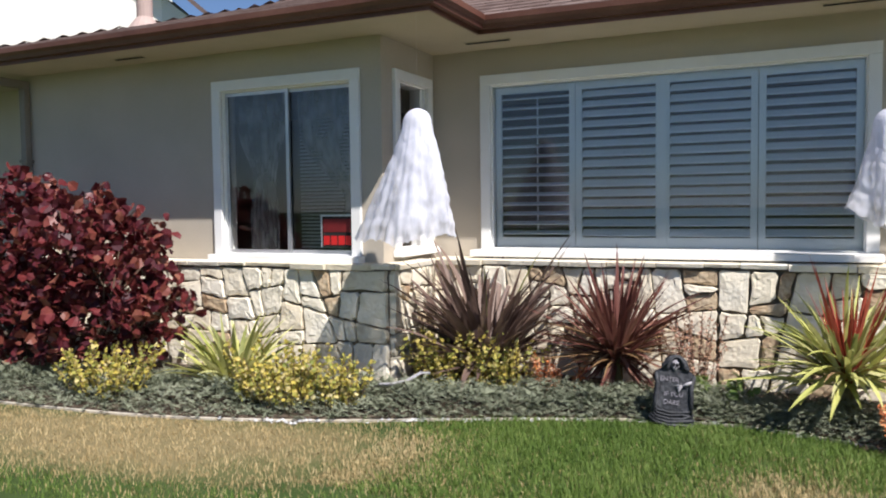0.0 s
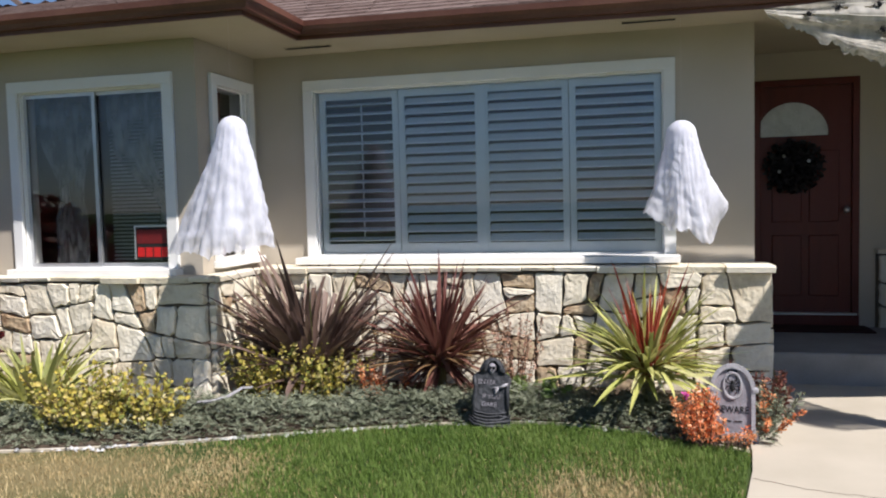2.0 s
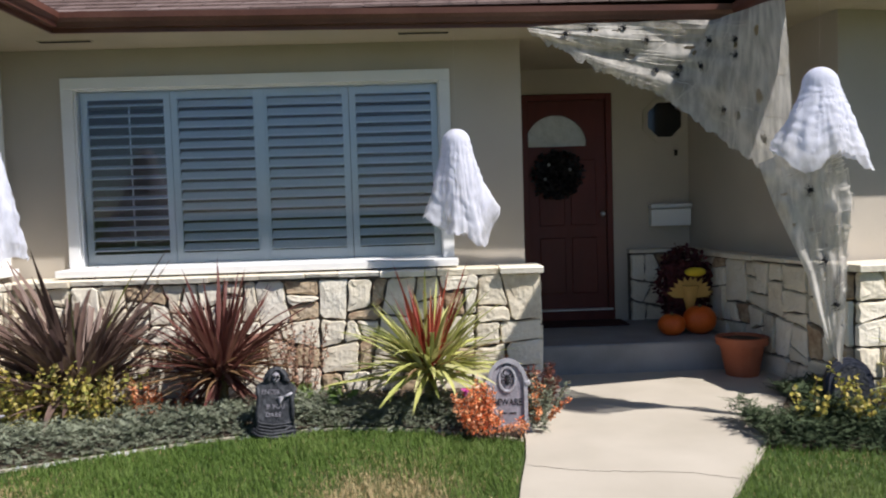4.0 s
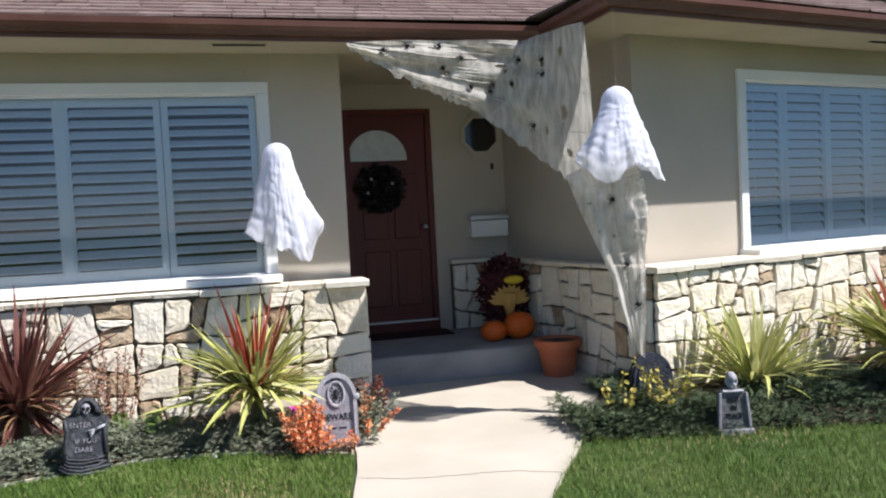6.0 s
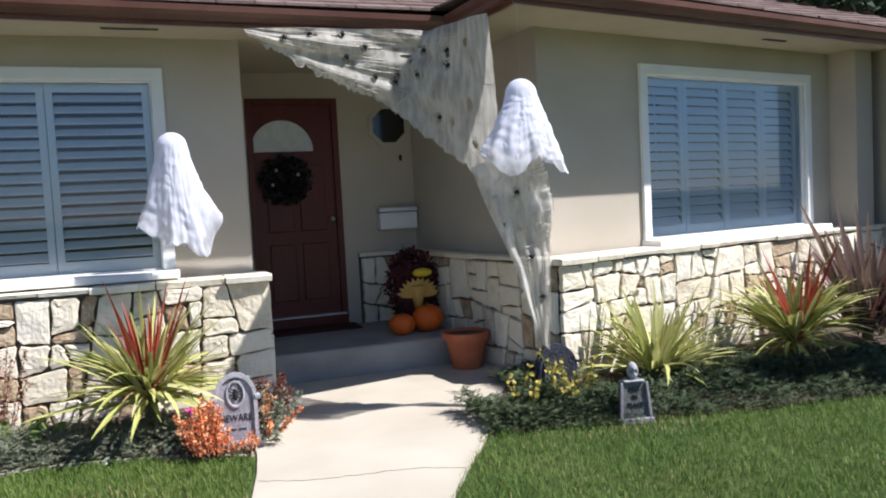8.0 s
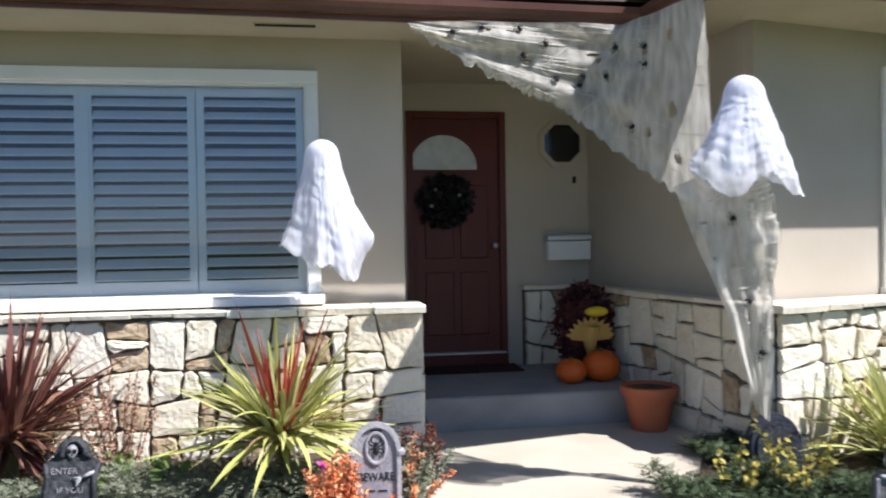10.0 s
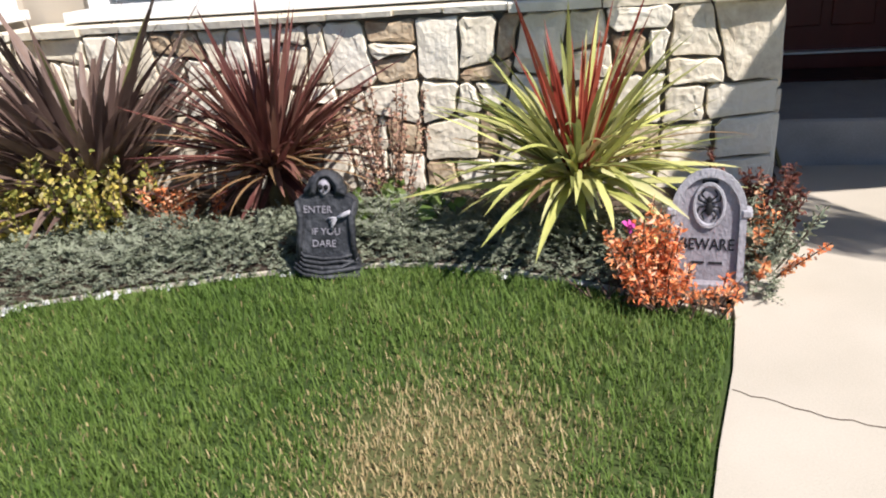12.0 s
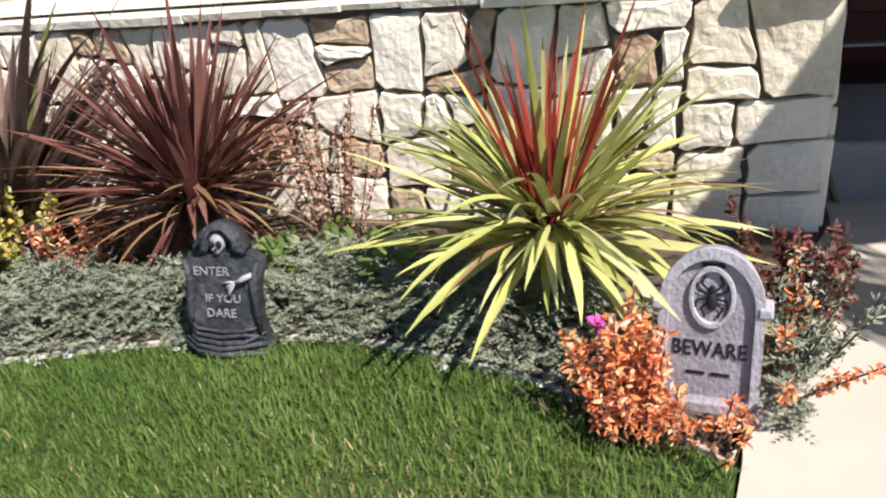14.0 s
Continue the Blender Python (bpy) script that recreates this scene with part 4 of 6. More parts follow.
bmesh.ops.create_uvsphere(bm, u_segments=10, v_segments=6, radius=0.013, matrix=Matrix.Translation((0, -0.024, 0.345)) @ Matrix.Diagonal((1, 0.5, 1, 1)))
for sx in (-1, 1):
    for k, (mx, mz, ex, ez) in enumerate(((0.035, 0.038, 0.022, 0.058), (0.046, 0.018, 0.05, 0.04), (0.046, -0.008, 0.05, -0.03), (0.034, -0.03, 0.02, -0.055))):
        p = [(0, 0.335 - 0.006 * k), (sx * mx, 0.335 + mz - 0.01), (sx * ex, 0.325 + ez)]
        for (x0, z0), (x1, z1) in zip(p, p[1:]):
            d = Vector((x1 - x0, z1 - z0)).normalized() * 0.0035
            bm.faces.new([bm.verts.new((x0 - d.y, -0.026, z0 + d.x)), bm.verts.new((x0 + d.y, -0.026, z0 - d.x)), bm.verts.new((x1 + d.y, -0.026, z1 - d.x)), bm.verts.new((x1 - d.y, -0.026, z1 + d.x))])
part("spider", bm, BLACK, beware, "black spider relief")
lettering(beware, "BEWARE", 0.062, 0, -0.0215, 0.158, BLACK, "black word BEWARE")
for k in range(2):
    part("scroll_bar", boxes((-0.07 + 0.08 * k, -0.01 + 0.08 * k, -0.024, -0.02, 0.105, 0.112)), BLACK, beware)
part("crest_bar", boxes((-0.035, 0.035, -0.025, -0.02, 0.405, 0.417)), BLACK, beware)

# black stone draped like a cloak, with a hooded skull on top
dare = empty("tombstone", -0.08, -1.415, 0.0, label="black foam tombstone lettered ENTER IF YOU DARE with a skull", category="tombstone", group="garden tombstones")
dare.rotation_euler = (radians(-7), radians(5), radians(12))
dare.scale = (0.92, 1.0, 0.98)


def fold(pts, r):
    """A tapering rounded ridge through points in space."""
    bm = bmesh.new()
    rings, n = [], len(pts)
    for i, p in enumerate(pts):
        d = (Vector(pts[min(i + 1, n - 1)]) - Vector(pts[max(i - 1, 0)])).normalized()
        s = d.cross(Vector((0, 1, 0))).normalized()
        t = d.cross(s)
        k = r * (0.35 + 0.65 * math.sin(math.pi * (i + 0.5) / n))
        rings.append([bm.verts.new(Vector(p) + (s * math.cos(1.0472 * j) + t * math.sin(1.0472 * j)) * k) for j in range(6)])
    for a, b in zip(rings, rings[1:]):
        for j in range(6):
            bm.faces.new((a[j], a[(j + 1) % 6], b[(j + 1) % 6], b[j]))
    bm.faces.new(rings[0])
    bm.faces.new(rings[-1][::-1])
    bmesh.ops.recalc_face_normals(bm, faces=bm.faces[:])
    return bm


out = smooth_line([(-0.125, 0.0), (0.13, 0.0), (0.15, 0.05), (0.125, 0.12), (0.122, 0.24), (0.14, 0.315), (0.115, 0.35), (0.055, 0.37), (-0.05, 0.372), (-0.11, 0.352), (-0.14, 0.315), (-0.122, 0.24), (-0.128, 0.12), (-0.125, 0.01)], 3)
part("slab", plate(out, -0.03, 0.04, 0.012), BLACK_FOAM, dare, smooth=False)
part("skull", skull_mesh(-0.005, -0.024, 0.392, 0.034), GREY_FOAM, dare, "grey skull relief", smooth=True)
for x, z, r in ((-0.018, 0.397, 0.011), (0.008, 0.397, 0.011), (-0.005, 0.378, 0.005)):
    bm = bmesh.new()
    bmesh.ops.create_icosphere(bm, subdivisions=2, radius=r, matrix=Matrix.Translation((x, -0.049, z)) @ Matrix.Diagonal((1, 0.6, 1.1, 1)))
    part("eye_socket" if r > 0.006 else "nose_hole", bm, BLACK, dare, smooth=True)
ring = [(0.088 * math.cos(math.pi * i / 12) * (1 + 0.07 * (i % 2)), 0.355 + 0.105 * math.sin(math.pi * i / 12)) for i in range(13)] + \
       [(0.042 * math.cos(math.pi * i / 12), 0.36 + 0.072 * math.sin(math.pi * i / 12)) for i in range(12, -1, -1)]
part("hood", plate(ring, -0.045, 0.035, 0.008), BLACK_FOAM, dare, "ragged black hood", smooth=True)
part("hood_back", plate([(0.06 * math.cos(math.pi * i / 8), 0.35 + 0.09 * math.sin(math.pi * i / 8)) for i in range(9)], 0.0, 0.03), BLACK, dare)
for k in range(5):
    z = 0.012 + 0.02 * k
    part("base_fold", fold([(-0.15 + 0.006 * k, -0.025, z + 0.035), (-0.10, -0.04, z + 0.008), (-0.02, -0.046 + 0.003 * k, z - 0.004), (0.07, -0.042, z + 0.004 + 0.006 * (k % 2)), (0.155 - 0.005 * k, -0.03, z + 0.02 * (k % 3))], 0.013 - 0.0012 * k), BLACK_FOAM, dare, smooth=True)
for sx in (-1, 1):
    part("cloak_edge", fold([(sx * 0.128, -0.028, 0.335), (sx * 0.112, -0.034, 0.27), (sx * 0.118, -0.034, 0.18), (sx * 0.126, -0.03, 0.08)], 0.017), BLACK_FOAM, dare, smooth=True)
part("wrist_bone", fold([(0.125, -0.03, 0.298), (0.09, -0.045, 0.285), (0.055, -0.045, 0.268)], 0.011), PALE_FOAM, dare, "pale bony wrist", smooth=True)
for k in range(4):
    part("finger_bone", fold([(0.055, -0.042, 0.268), (0.03, -0.046, 0.268 - 0.012 * k), (0.008 + 0.008 * k, -0.036, 0.262 - 0.016 * k)], 0.005), PALE_FOAM, dare, smooth=True)
for text, size, z, x in (("ENTER", 0.043, 0.285, -0.035), ("IF YOU", 0.041, 0.192, 0.0), ("DARE", 0.043, 0.14, -0.01)):
    lettering(dare, text, size, x, -0.0325, z, GREY_FOAM, "grey word")

# rest in peace stone
rest = empty("tombstone", 3.76, -2.20, 0.0, label="grey foam tombstone lettered REST IN PEACE with a skull", category="tombstone", group="garden tombstones")
rest.rotation_euler = (radians(-5), 0, radians(-14))
rest.scale = (0.84, 1.0, 1.0)
REST_FOAM = material("weathered_foam", [(0.07, 0.07, 0.068), (0.13, 0.13, 0.125), (0.22, 0.22, 0.21)], 0.85, 8, 60, 0.6)
part("slab", plate([(-0.115, 0.0), (0.115, 0.0), (0.095, 0.25), (0.05, 0.275), (-0.05, 0.275), (-0.095, 0.25)], -0.02, 0.04, 0.006), REST_FOAM, rest)
part("plinth", boxes((-0.135, 0.135, -0.045, 0.05, -0.01, 0.03), bevel=0.006), GREY_FOAM, rest)
for sx in (-1, 1):
    bm = boxes((-0.01, 0.01, -0.034, -0.018, 0.03, 0.25), bevel=0.003)
    for v in bm.verts:
        v.co.x += sx * (0.115 - (v.co.z) * 0.08)
    part("side_rim", bm, GREY_FOAM, rest)
part("skull", skull_mesh(0.0, -0.006, 0.318, 0.052), PALE_FOAM, rest, "pale skull", smooth=True)
part("shoulder_bones", boxes((-0.08, 0.08, -0.035, 0.0, 0.248, 0.268), bevel=0.008), PALE_FOAM, rest)
for text, z in (("REST", 0.195), ("IN", 0.145), ("PEACE", 0.095)):
    lettering(rest, text, 0.042, 0, -0.0225, z, BLACK, "black word")

# dark rounded stone by the path
dark = empty("tombstone", 3.68, -1.36, 0.0, label="dark blue-black rounded tombstone beside the path", category="tombstone", group="garden tombstones")
dark.rotation_euler = (radians(-4), 0, radians(-10))
part("slab", plate(arch(0.15, 0.20, 0.37), -0.03, 0.04, 0.015), material("slate_foam", [(0.012, 0.014, 0.022), (0.03, 0.034, 0.05), (0.055, 0.06, 0.08)], 0.7, 7, 60, 0.6), dark)
part("raised_rim", plate(arch(0.11, 0.19, 0.32), -0.042, -0.03, 0.006), BLACK_FOAM, dark)

# ---- ghosts ----
GHOST = material("white_gauze", [(0.82, 0.83, 0.90), (0.88, 0.89, 0.95)], 0.9, 7, 120, 0.25, through_light=0.45)


gauze(GHOST, 0.04, 0.9, 9, (1, 1, 0.35))
gn, gl = GHOST.node_tree.nodes, GHOST.node_tree.links
# the cloth is doubled over the head and a single sheer layer at the hem
g_co, g_sep, g_map, g_mul = (gn.new(k) for k in ("ShaderNodeTexCoord", "ShaderNodeSeparateXYZ", "ShaderNodeMapRange", "ShaderNodeMath"))
g_mul.operation = "MULTIPLY"
gl.new(g_co.outputs["Object"], g_sep.inputs[0])
gl.new(g_sep.outputs["Z"], g_map.inputs["Value"])
for key, value in (("From Min", -0.2), ("From Max", -0.75), ("To Min", 0.30), ("To Max", 0.9)):
    g_map.inputs[key].default_value = value
g_mix = gn["Material Output"].inputs[0].links[0].from_node
gl.new(g_mix.inputs[0].links[0].from_socket, g_mul.inputs[0])
gl.new(g_map.outputs[0], g_mul.inputs[1])
gl.new(g_mul.outputs[0], g_mix.inputs[0])


def ghost(x, y, top, height, wide, deep, lean, seed, points, hang, label):
    """A gauze ghost of two layers over a round head, hung on a thin line from the height hang.
    points: corners of the cloth as (direction in degrees, reach, extra drop, breadth in radians)."""
    rnd = random.Random(seed)
    body = empty("hanging_ghost", x, y, top, label=label, category="ghost decoration", group="gauze ghosts")
    nu, nv = 128, 44
    for layer in range(2):
        bm = bmesh.new()
        folds = [(rnd.choice((3, 5, 7, 8, 11, 13, 17, 21)), rnd.uniform(0, 6.28), rnd.uniform(0.4, 1)) for _ in range(8)]
        grow, short = (1.0, 0.0) if layer == 0 else (0.80, 0.10)
        grid = []
        for j in range(nv + 1):
            s = j / nv
            row = []
            for i in range(nu):
                t = 6.2832 * i / nu
                reach = drop = 0.0
                for ang, out_by, down, broad in points:
                    e = math.exp(-(math.remainder(t - radians(ang), 6.28318) / broad) ** 2)
                    reach += out_by * e
                    drop += down * e
                hem = 0.03 * noise.noise((4 * math.cos(t) + seed, 4 * math.sin(t), layer * 3.0)) + 0.02 * noise.noise((14 * math.cos(t), 14 * math.sin(t), seed + layer))
                rh = 0.102 + 0.006 * layer
                if s < 0.16:
                    a = s / 0.16 * math.pi / 2
                    r, z = rh * math.sin(a), -0.11 * (1 - math.cos(a))
                else:
                    q = (s - 0.16) / 0.84
                    r = rh + (wide * grow - rh) * q ** 0.95 + reach * grow * q ** 1.15
                    z = -0.11 - (height - 0.11 - short) * q - (drop + hem) * q ** 2.2
                q = max(0.0, (s - 0.1) / 0.9)
                f = sum(a * (1 - 2 * abs(math.sin(0.5 * (k * t + p + 1.6 * math.sin(2.4 * q + k))))) for k, p, a in folds) / 4.4
                r *= 1 + 0.11 * f * q ** 0.8
                r += 0.016 * q ** 0.5 * noise.noise((x + 2.5 * math.cos(t), y + 2.5 * math.sin(t), 16 * s + 5 * layer)) + 0.02 * q * noise.noise((x + 6 * math.cos(t), 6 * math.sin(t), 5 * s))
                row.append(bm.verts.new((r * math.cos(t) + lean * q * q, r * math.sin(t) * deep, z)))
            grid.append(row)
        for j in range(nv):
            for i in range(nu):
                bm.faces.new((grid[j][i], grid[j][(i + 1) % nu], grid[j + 1][(i + 1) % nu], grid[j + 1][i]))
        part("lining" if layer else "veil", bm, GHOST, body, "" if layer else "sheer white gauze veil", smooth=True)
    part("hanging_line", boxes((-0.0002, 0.0002, -0.0002, 0.0002, -0.01, hang - top)), GHOST, body)


ghost(-1.82, -1.46, 2.10, 0.90, 0.26, 0.8, -0.05, 3, [(185, 0.20, 0.03, 0.7), (-8, 0.10, 0.0, 0.6), (-90, 0.05, 0.05, 0.6)], SOF + 0.05, "long white gauze ghost hanging before the bay corner")
ghost(1.18, -0.57, 2.01, 0.74, 0.16, 0.95, 0.02, 8, [(-15, 0.15, -0.14, 0.35), (-50, 0.07, 0.14, 0.4), (185, 0.13, -0.10, 0.45), (-110, 0.03, 0.03, 0.5), (90, 0.06, 0.05, 0.5)], SOF + 0.05, "white gauze ghost hanging before the wide window")
ghost(3.325, -1.68, 2.21, 0.52, 0.22, 0.85, 0.0, 15, [(-10, 0.11, 0.12, 0.4), (200, 0.13, -0.04, 0.5), (-130, 0.03, 0.13, 0.4), (90, 0.05, 0.06, 0.6)], SOF + 0.05, "white gauze ghost hanging at the porch corner")

# ---- cobweb net ----
NET = gauze(material("cream_gauze", [(0.62, 0.59, 0.52), (0.74, 0.71, 0.64)], 0.95, 8, 90, 0.2, through_light=0.4), 0.0, 0.48, 16, (1, 1, 0.3))
THREAD = material("cream_thread", [(0.60, 0.57, 0.50), (0.72, 0.69, 0.62)], 0.95, 8, 90, 0.1, through_light=0.3)


def at_line(pts, t):
    k = t * (len(pts) - 1)
    i = min(int(k), len(pts) - 2)
    return Vector(pts[i]).lerp(Vector(pts[i + 1]), k - i)


web = empty("cobweb_net", 2.4, -0.64, SOF, label="torn cream gauze cobweb draped from the porch eave", category="cobweb")
BASE = Vector((2.4, -0.64, SOF))


def spider_mesh(rnd):
    """A little spider seen from its back, lying in the plane y = 0."""
    bm = bmesh.new()
    for z, r in ((0.0, 0.015), (0.02, 0.009)):
        bmesh.ops.create_icosphere(bm, subdivisions=1, radius=r, matrix=Matrix.Translation((0, 0, z)))
    for sx in (-1, 1):
        for k in range(4):
            a = radians(-50 + 34 * k + rnd.uniform(-8, 8))
            p = [Vector((0, 0, 0.012)), Vector((sx * 0.022 * math.cos(a), -0.008, 0.012 + 0.022 * math.sin(a))), Vector((sx * 0.042 * math.cos(a), 0.004, 0.012 + 0.036 * math.sin(a)))]
            for v, w in zip(p, p[1:]):
                n = (w - v).cross(Vector((0, 1, 0))).normalized() * 0.0022
                bm.faces.new([bm.verts.new(v - n), bm.verts.new(v + n), bm.verts.new(w + n), bm.verts.new(w - n)])
    return bm


def sheet(a, b, nu, nv, holes, seed, sag, spiders):
    rnd = random.Random(seed)
    spots = [(rnd.uniform(0.06, 0.96), rnd.uniform(0.08, 0.92), rnd.uniform(0.006, 0.015), rnd.uniform(0.02, 0.045)) for _ in range(holes)]
    vs, fs = [], []

    def place(u, v):
        p = at_line(a, u).lerp(at_line(b, u), v)
        wob = noise.noise((u * 6 + seed, v * 5, 1.7)) * sag
        rag = 0.05 * max(0, v - 0.8) / 0.2 * (noise.noise((u * 25, seed, 0)) + 0.6 * noise.noise((u * 70, seed, 3)))
        return p + Vector((0.4 * wob, wob, rag)) - BASE
    for j in range(nv + 1):
        for i in range(nu + 1):
            vs.append(tuple(place(i / nu, j / nv)))
    for j in range(nv):
        for i in range(nu):
            u, v = (i + 0.5) / nu, (j + 0.5) / nv
            if any(((u - c) / ru) ** 2 + ((v - d) / rv) ** 2 < 1 for c, d, ru, rv in spots):
                continue
            k = j * (nu + 1) + i
            fs.append((k, k + 1, k + nu + 2, k + nu + 1))
    raw("gauze", vs, fs, NET, web, smooth=True)
    tv, tf = [], []
    for _ in range(110):
        u, v = rnd.random(), rnd.random() ** 0.7
        du, dv = (rnd.uniform(0.1, 0.4), rnd.uniform(-0.12, 0.12)) if rnd.random() < 0.55 else (rnd.uniform(-0.06, 0.06), rnd.uniform(0.15, 0.5))
        w = rnd.uniform(0.0012, 0.003)
        prev = None
        for s in range(9):
            uu, vv = min(1, max(0, u + du * s / 8)), min(1.02, max(0, v + dv * s / 8 + 0.01 * math.sin(s * 1.3 + u * 9)))
            p = place(uu, vv) + Vector((0, -0.004, 0))
            k = len(tv)
            tv += [tuple(p + Vector((0, 0, w))), tuple(p + Vector((w, -w, -w)))]
            if prev is not None:
                tf.append((prev, prev + 1, k + 1, k))
            prev = k
    tagged(raw("threads", tv, tf, THREAD, web), kind="stuff")
    for _ in range(spiders):
        c = place(rnd.uniform(0.12, 0.92), rnd.uniform(0.12, 0.8)) + Vector((0, -0.02, 0))
        spider = part("spider", spider_mesh(rnd), BLACK, web, "small black plastic spider")
        spider.matrix_basis = Matrix.Translation(c) @ Matrix.Rotation(rnd.uniform(0, 6.28), 4, "Y")


sheet([(1.70, -0.70, 2.71), (2.3, -0.72, 2.72), (3.05, -0.74, 2.72), (3.14, -1.0, 2.72), (3.16, -1.58, 2.65)],
      [(1.73, -0.70, 2.66), (2.2, -0.68, 2.40), (2.68, -0.66, 2.20), (3.02, -0.84, 1.88), (3.28, -1.48, 1.44)], 180, 66, 14, 4, 0.05, 13)
sheet([(3.04, -1.46, 1.65), (3.11, -1.52, 1.40), (3.30, -1.55, 0.96), (3.42, -1.60, 0.46)],
      [(3.45, -1.62, 1.84), (3.56, -1.60, 1.42), (3.53, -1.60, 1.02), (3.48, -1.62, 0.40)], 120, 54, 8, 9, 0.05, 3)


# ---- strap-leaved plants ----
def strap_material(name, colours, **kw):
    return material(name, colours, 0.5, 3, 40, 0.15, per_piece=0.75, stretch=(6, 6, 1), through_light=0.25, **kw)


LIME = strap_material("lime_leaf", [(0.31, 0.35, 0.08), (0.54, 0.54, 0.17), (0.70, 0.67, 0.36)])
OLIVE = strap_material("olive_leaf", [(0.13, 0.16, 0.05), (0.30, 0.31, 0.10), (0.48, 0.46, 0.20)])
RED = strap_material("red_leaf", [(0.20, 0.03, 0.02), (0.36, 0.06, 0.035), (0.48, 0.16, 0.09)])
BURGUNDY = strap_material("burgundy_leaf", [(0.08, 0.026, 0.024), (0.16, 0.06, 0.048), (0.29, 0.155, 0.11)])
BRONZE = strap_material("bronze_leaf", [(0.08, 0.05, 0.045), (0.16, 0.105, 0.085), (0.28, 0.20, 0.16)])
TAN = strap_material("dry_leaf", [(0.26, 0.15, 0.07), (0.38, 0.25, 0.13)])


def strap(length, width, rise, droop, fold=0.35):
    """One strap leaf from the origin towards +x, rising at the angle rise and bending down by droop."""
    vs, fs = [], []
    n, ang = 8, radians(rise)
    x = z = 0.0
    for k in range(n + 1):
        s = k / n
        w = width * min(1.0, 0.55 + 1.6 * s) * (1 - max(0, (s - 0.45) / 0.55) ** 1.7) * 0.5
        vs += [(x, -w, z + w * fold), (x, 0, z), (x, w, z + w * fold)]
        x += math.cos(ang) * length / n
        z += math.sin(ang) * length / n
        ang -= radians(droop) / n * (0.5 + s)
    for k in range(n):
        i = 3 * k
        fs += [(i, i + 3, i + 4, i + 1), (i + 1, i + 4, i + 5, i + 2)]
    me = bpy.data.meshes.new("leaf")
    me.from_pydata(vs, [], fs)
    me.update()
    me.shade_smooth()
    return me


def strap_plant(name, x, y, z, sets, seed, label, category="plant", stem=0.0, spread=0.05):
    """sets: (leaves, material, length range, width, rise range, droop range)."""
    rnd = random.Random(seed)
    p = empty(name, x, y, 0.02, label=label, category=category)
    bm = bmesh.new()
    bmesh.ops.create_cone(bm, cap_ends=True, segments=9, radius1=0.055, radius2=0.035, depth=z + 0.05, matrix=Matrix.Translation((0, 0, z / 2 - 0.02)))
    part("stem", bm, STEM, p)
    for count, mat, (l0, l1), width, (r0, r1), (d0, d1) in sets:
        meshes = []
        for _ in range(10):
            f = rnd.random()
            me = strap(l0 + (l1 - l0) * rnd.random(), width * rnd.uniform(0.8, 1.15), r0 + (r1 - r0) * f, d0 + (d1 - d0) * rnd.random())
            me.materials.append(mat)
            meshes.append(me)
        for k in range(count):
            ob = new("leaf", meshes[k % 10])
            ob.parent = p
            a = k * 2.39996 + rnd.uniform(-0.35, 0.35)
            ob.location = (spread * rnd.random() * math.cos(a), spread * rnd.random() * math.sin(a), z + rnd.uniform(-0.10, 0.03))
            ob.rotation_euler = (rnd.uniform(-0.35, 0.35), rnd.uniform(-0.14, 0.14), a)
            ob.scale = (rnd.uniform(0.85, 1.12),) * 3
            if mat is RED:
                ob.location += Vector((0, -0.07, 0.03))
    return p


strap_plant("cordyline", 0.93, -1.0, 0.32, [(84, LIME, (0.46, 0.68), 0.040, (2, 50), (25, 92)), (26, LIME, (0.52, 0.80), 0.028, (45, 78), (8, 35)), (70, OLIVE, (0.50, 0.76), 0.026, (20, 72), (10, 50)), (14, TAN, (0.45, 0.7), 0.022, (10, 60), (10, 50)),
                                            (36, RED, (0.46, 0.80), 0.020, (75, 90), (2, 12))], 1, "lime and red striped cordyline with arching leaves", "cordyline", spread=0.06)
strap_plant("cordyline", -0.56, -0.78, 0.32, [(120, BURGUNDY, (0.48, 0.72), 0.032, (0, 62), (5, 40)), (60, BURGUNDY, (0.55, 0.76), 0.027, (52, 88), (0, 12)),
                                             (60, TAN, (0.42, 0.66), 0.020, (-15, 40), (5, 45)), (44, BURGUNDY, (0.32, 0.56), 0.030, (-42, 5), (0, 25))], 2, "dark burgundy spiky cordyline before the stone wall", "cordyline")
strap_plant("flax", -1.60, -0.76, 0.18, [(100, BRONZE, (0.68, 1.05), 0.050, (36, 86), (4, 55)), (90, BRONZE, (0.6, 1.0), 0.042, (14, 64), (10, 60)), (5, BRONZE, (1.05, 1.3), 0.05, (62, 78), (2, 10)), (40, BRONZE, (0.45, 0.75), 0.04, (-5, 35), (10, 60)),
                                        (5, OLIVE, (0.6, 0.9), 0.038, (50, 80), (4, 25))], 3, "tall bronze flax with sword-like leaves", "flax", spread=0.14)
strap_plant("flax", -3.25, -1.78, 0.06, [(70, LIME, (0.45, 0.70), 0.042, (18, 70), (25, 85)), (36, OLIVE, (0.45, 0.72), 0.040, (30, 75), (15, 60))], 4, "low lime-green flax beside the purple shrub", "flax", spread=0.12)
strap_plant("flax", 4.48, -1.42, 0.10, [(110, LIME, (0.48, 0.78), 0.030, (10, 72), (10, 50)), (70, OLIVE, (0.45, 0.75), 0.034, (20, 80), (8, 40))], 5, "lime-green spiky flax under the wing window", "flax", spread=0.12)
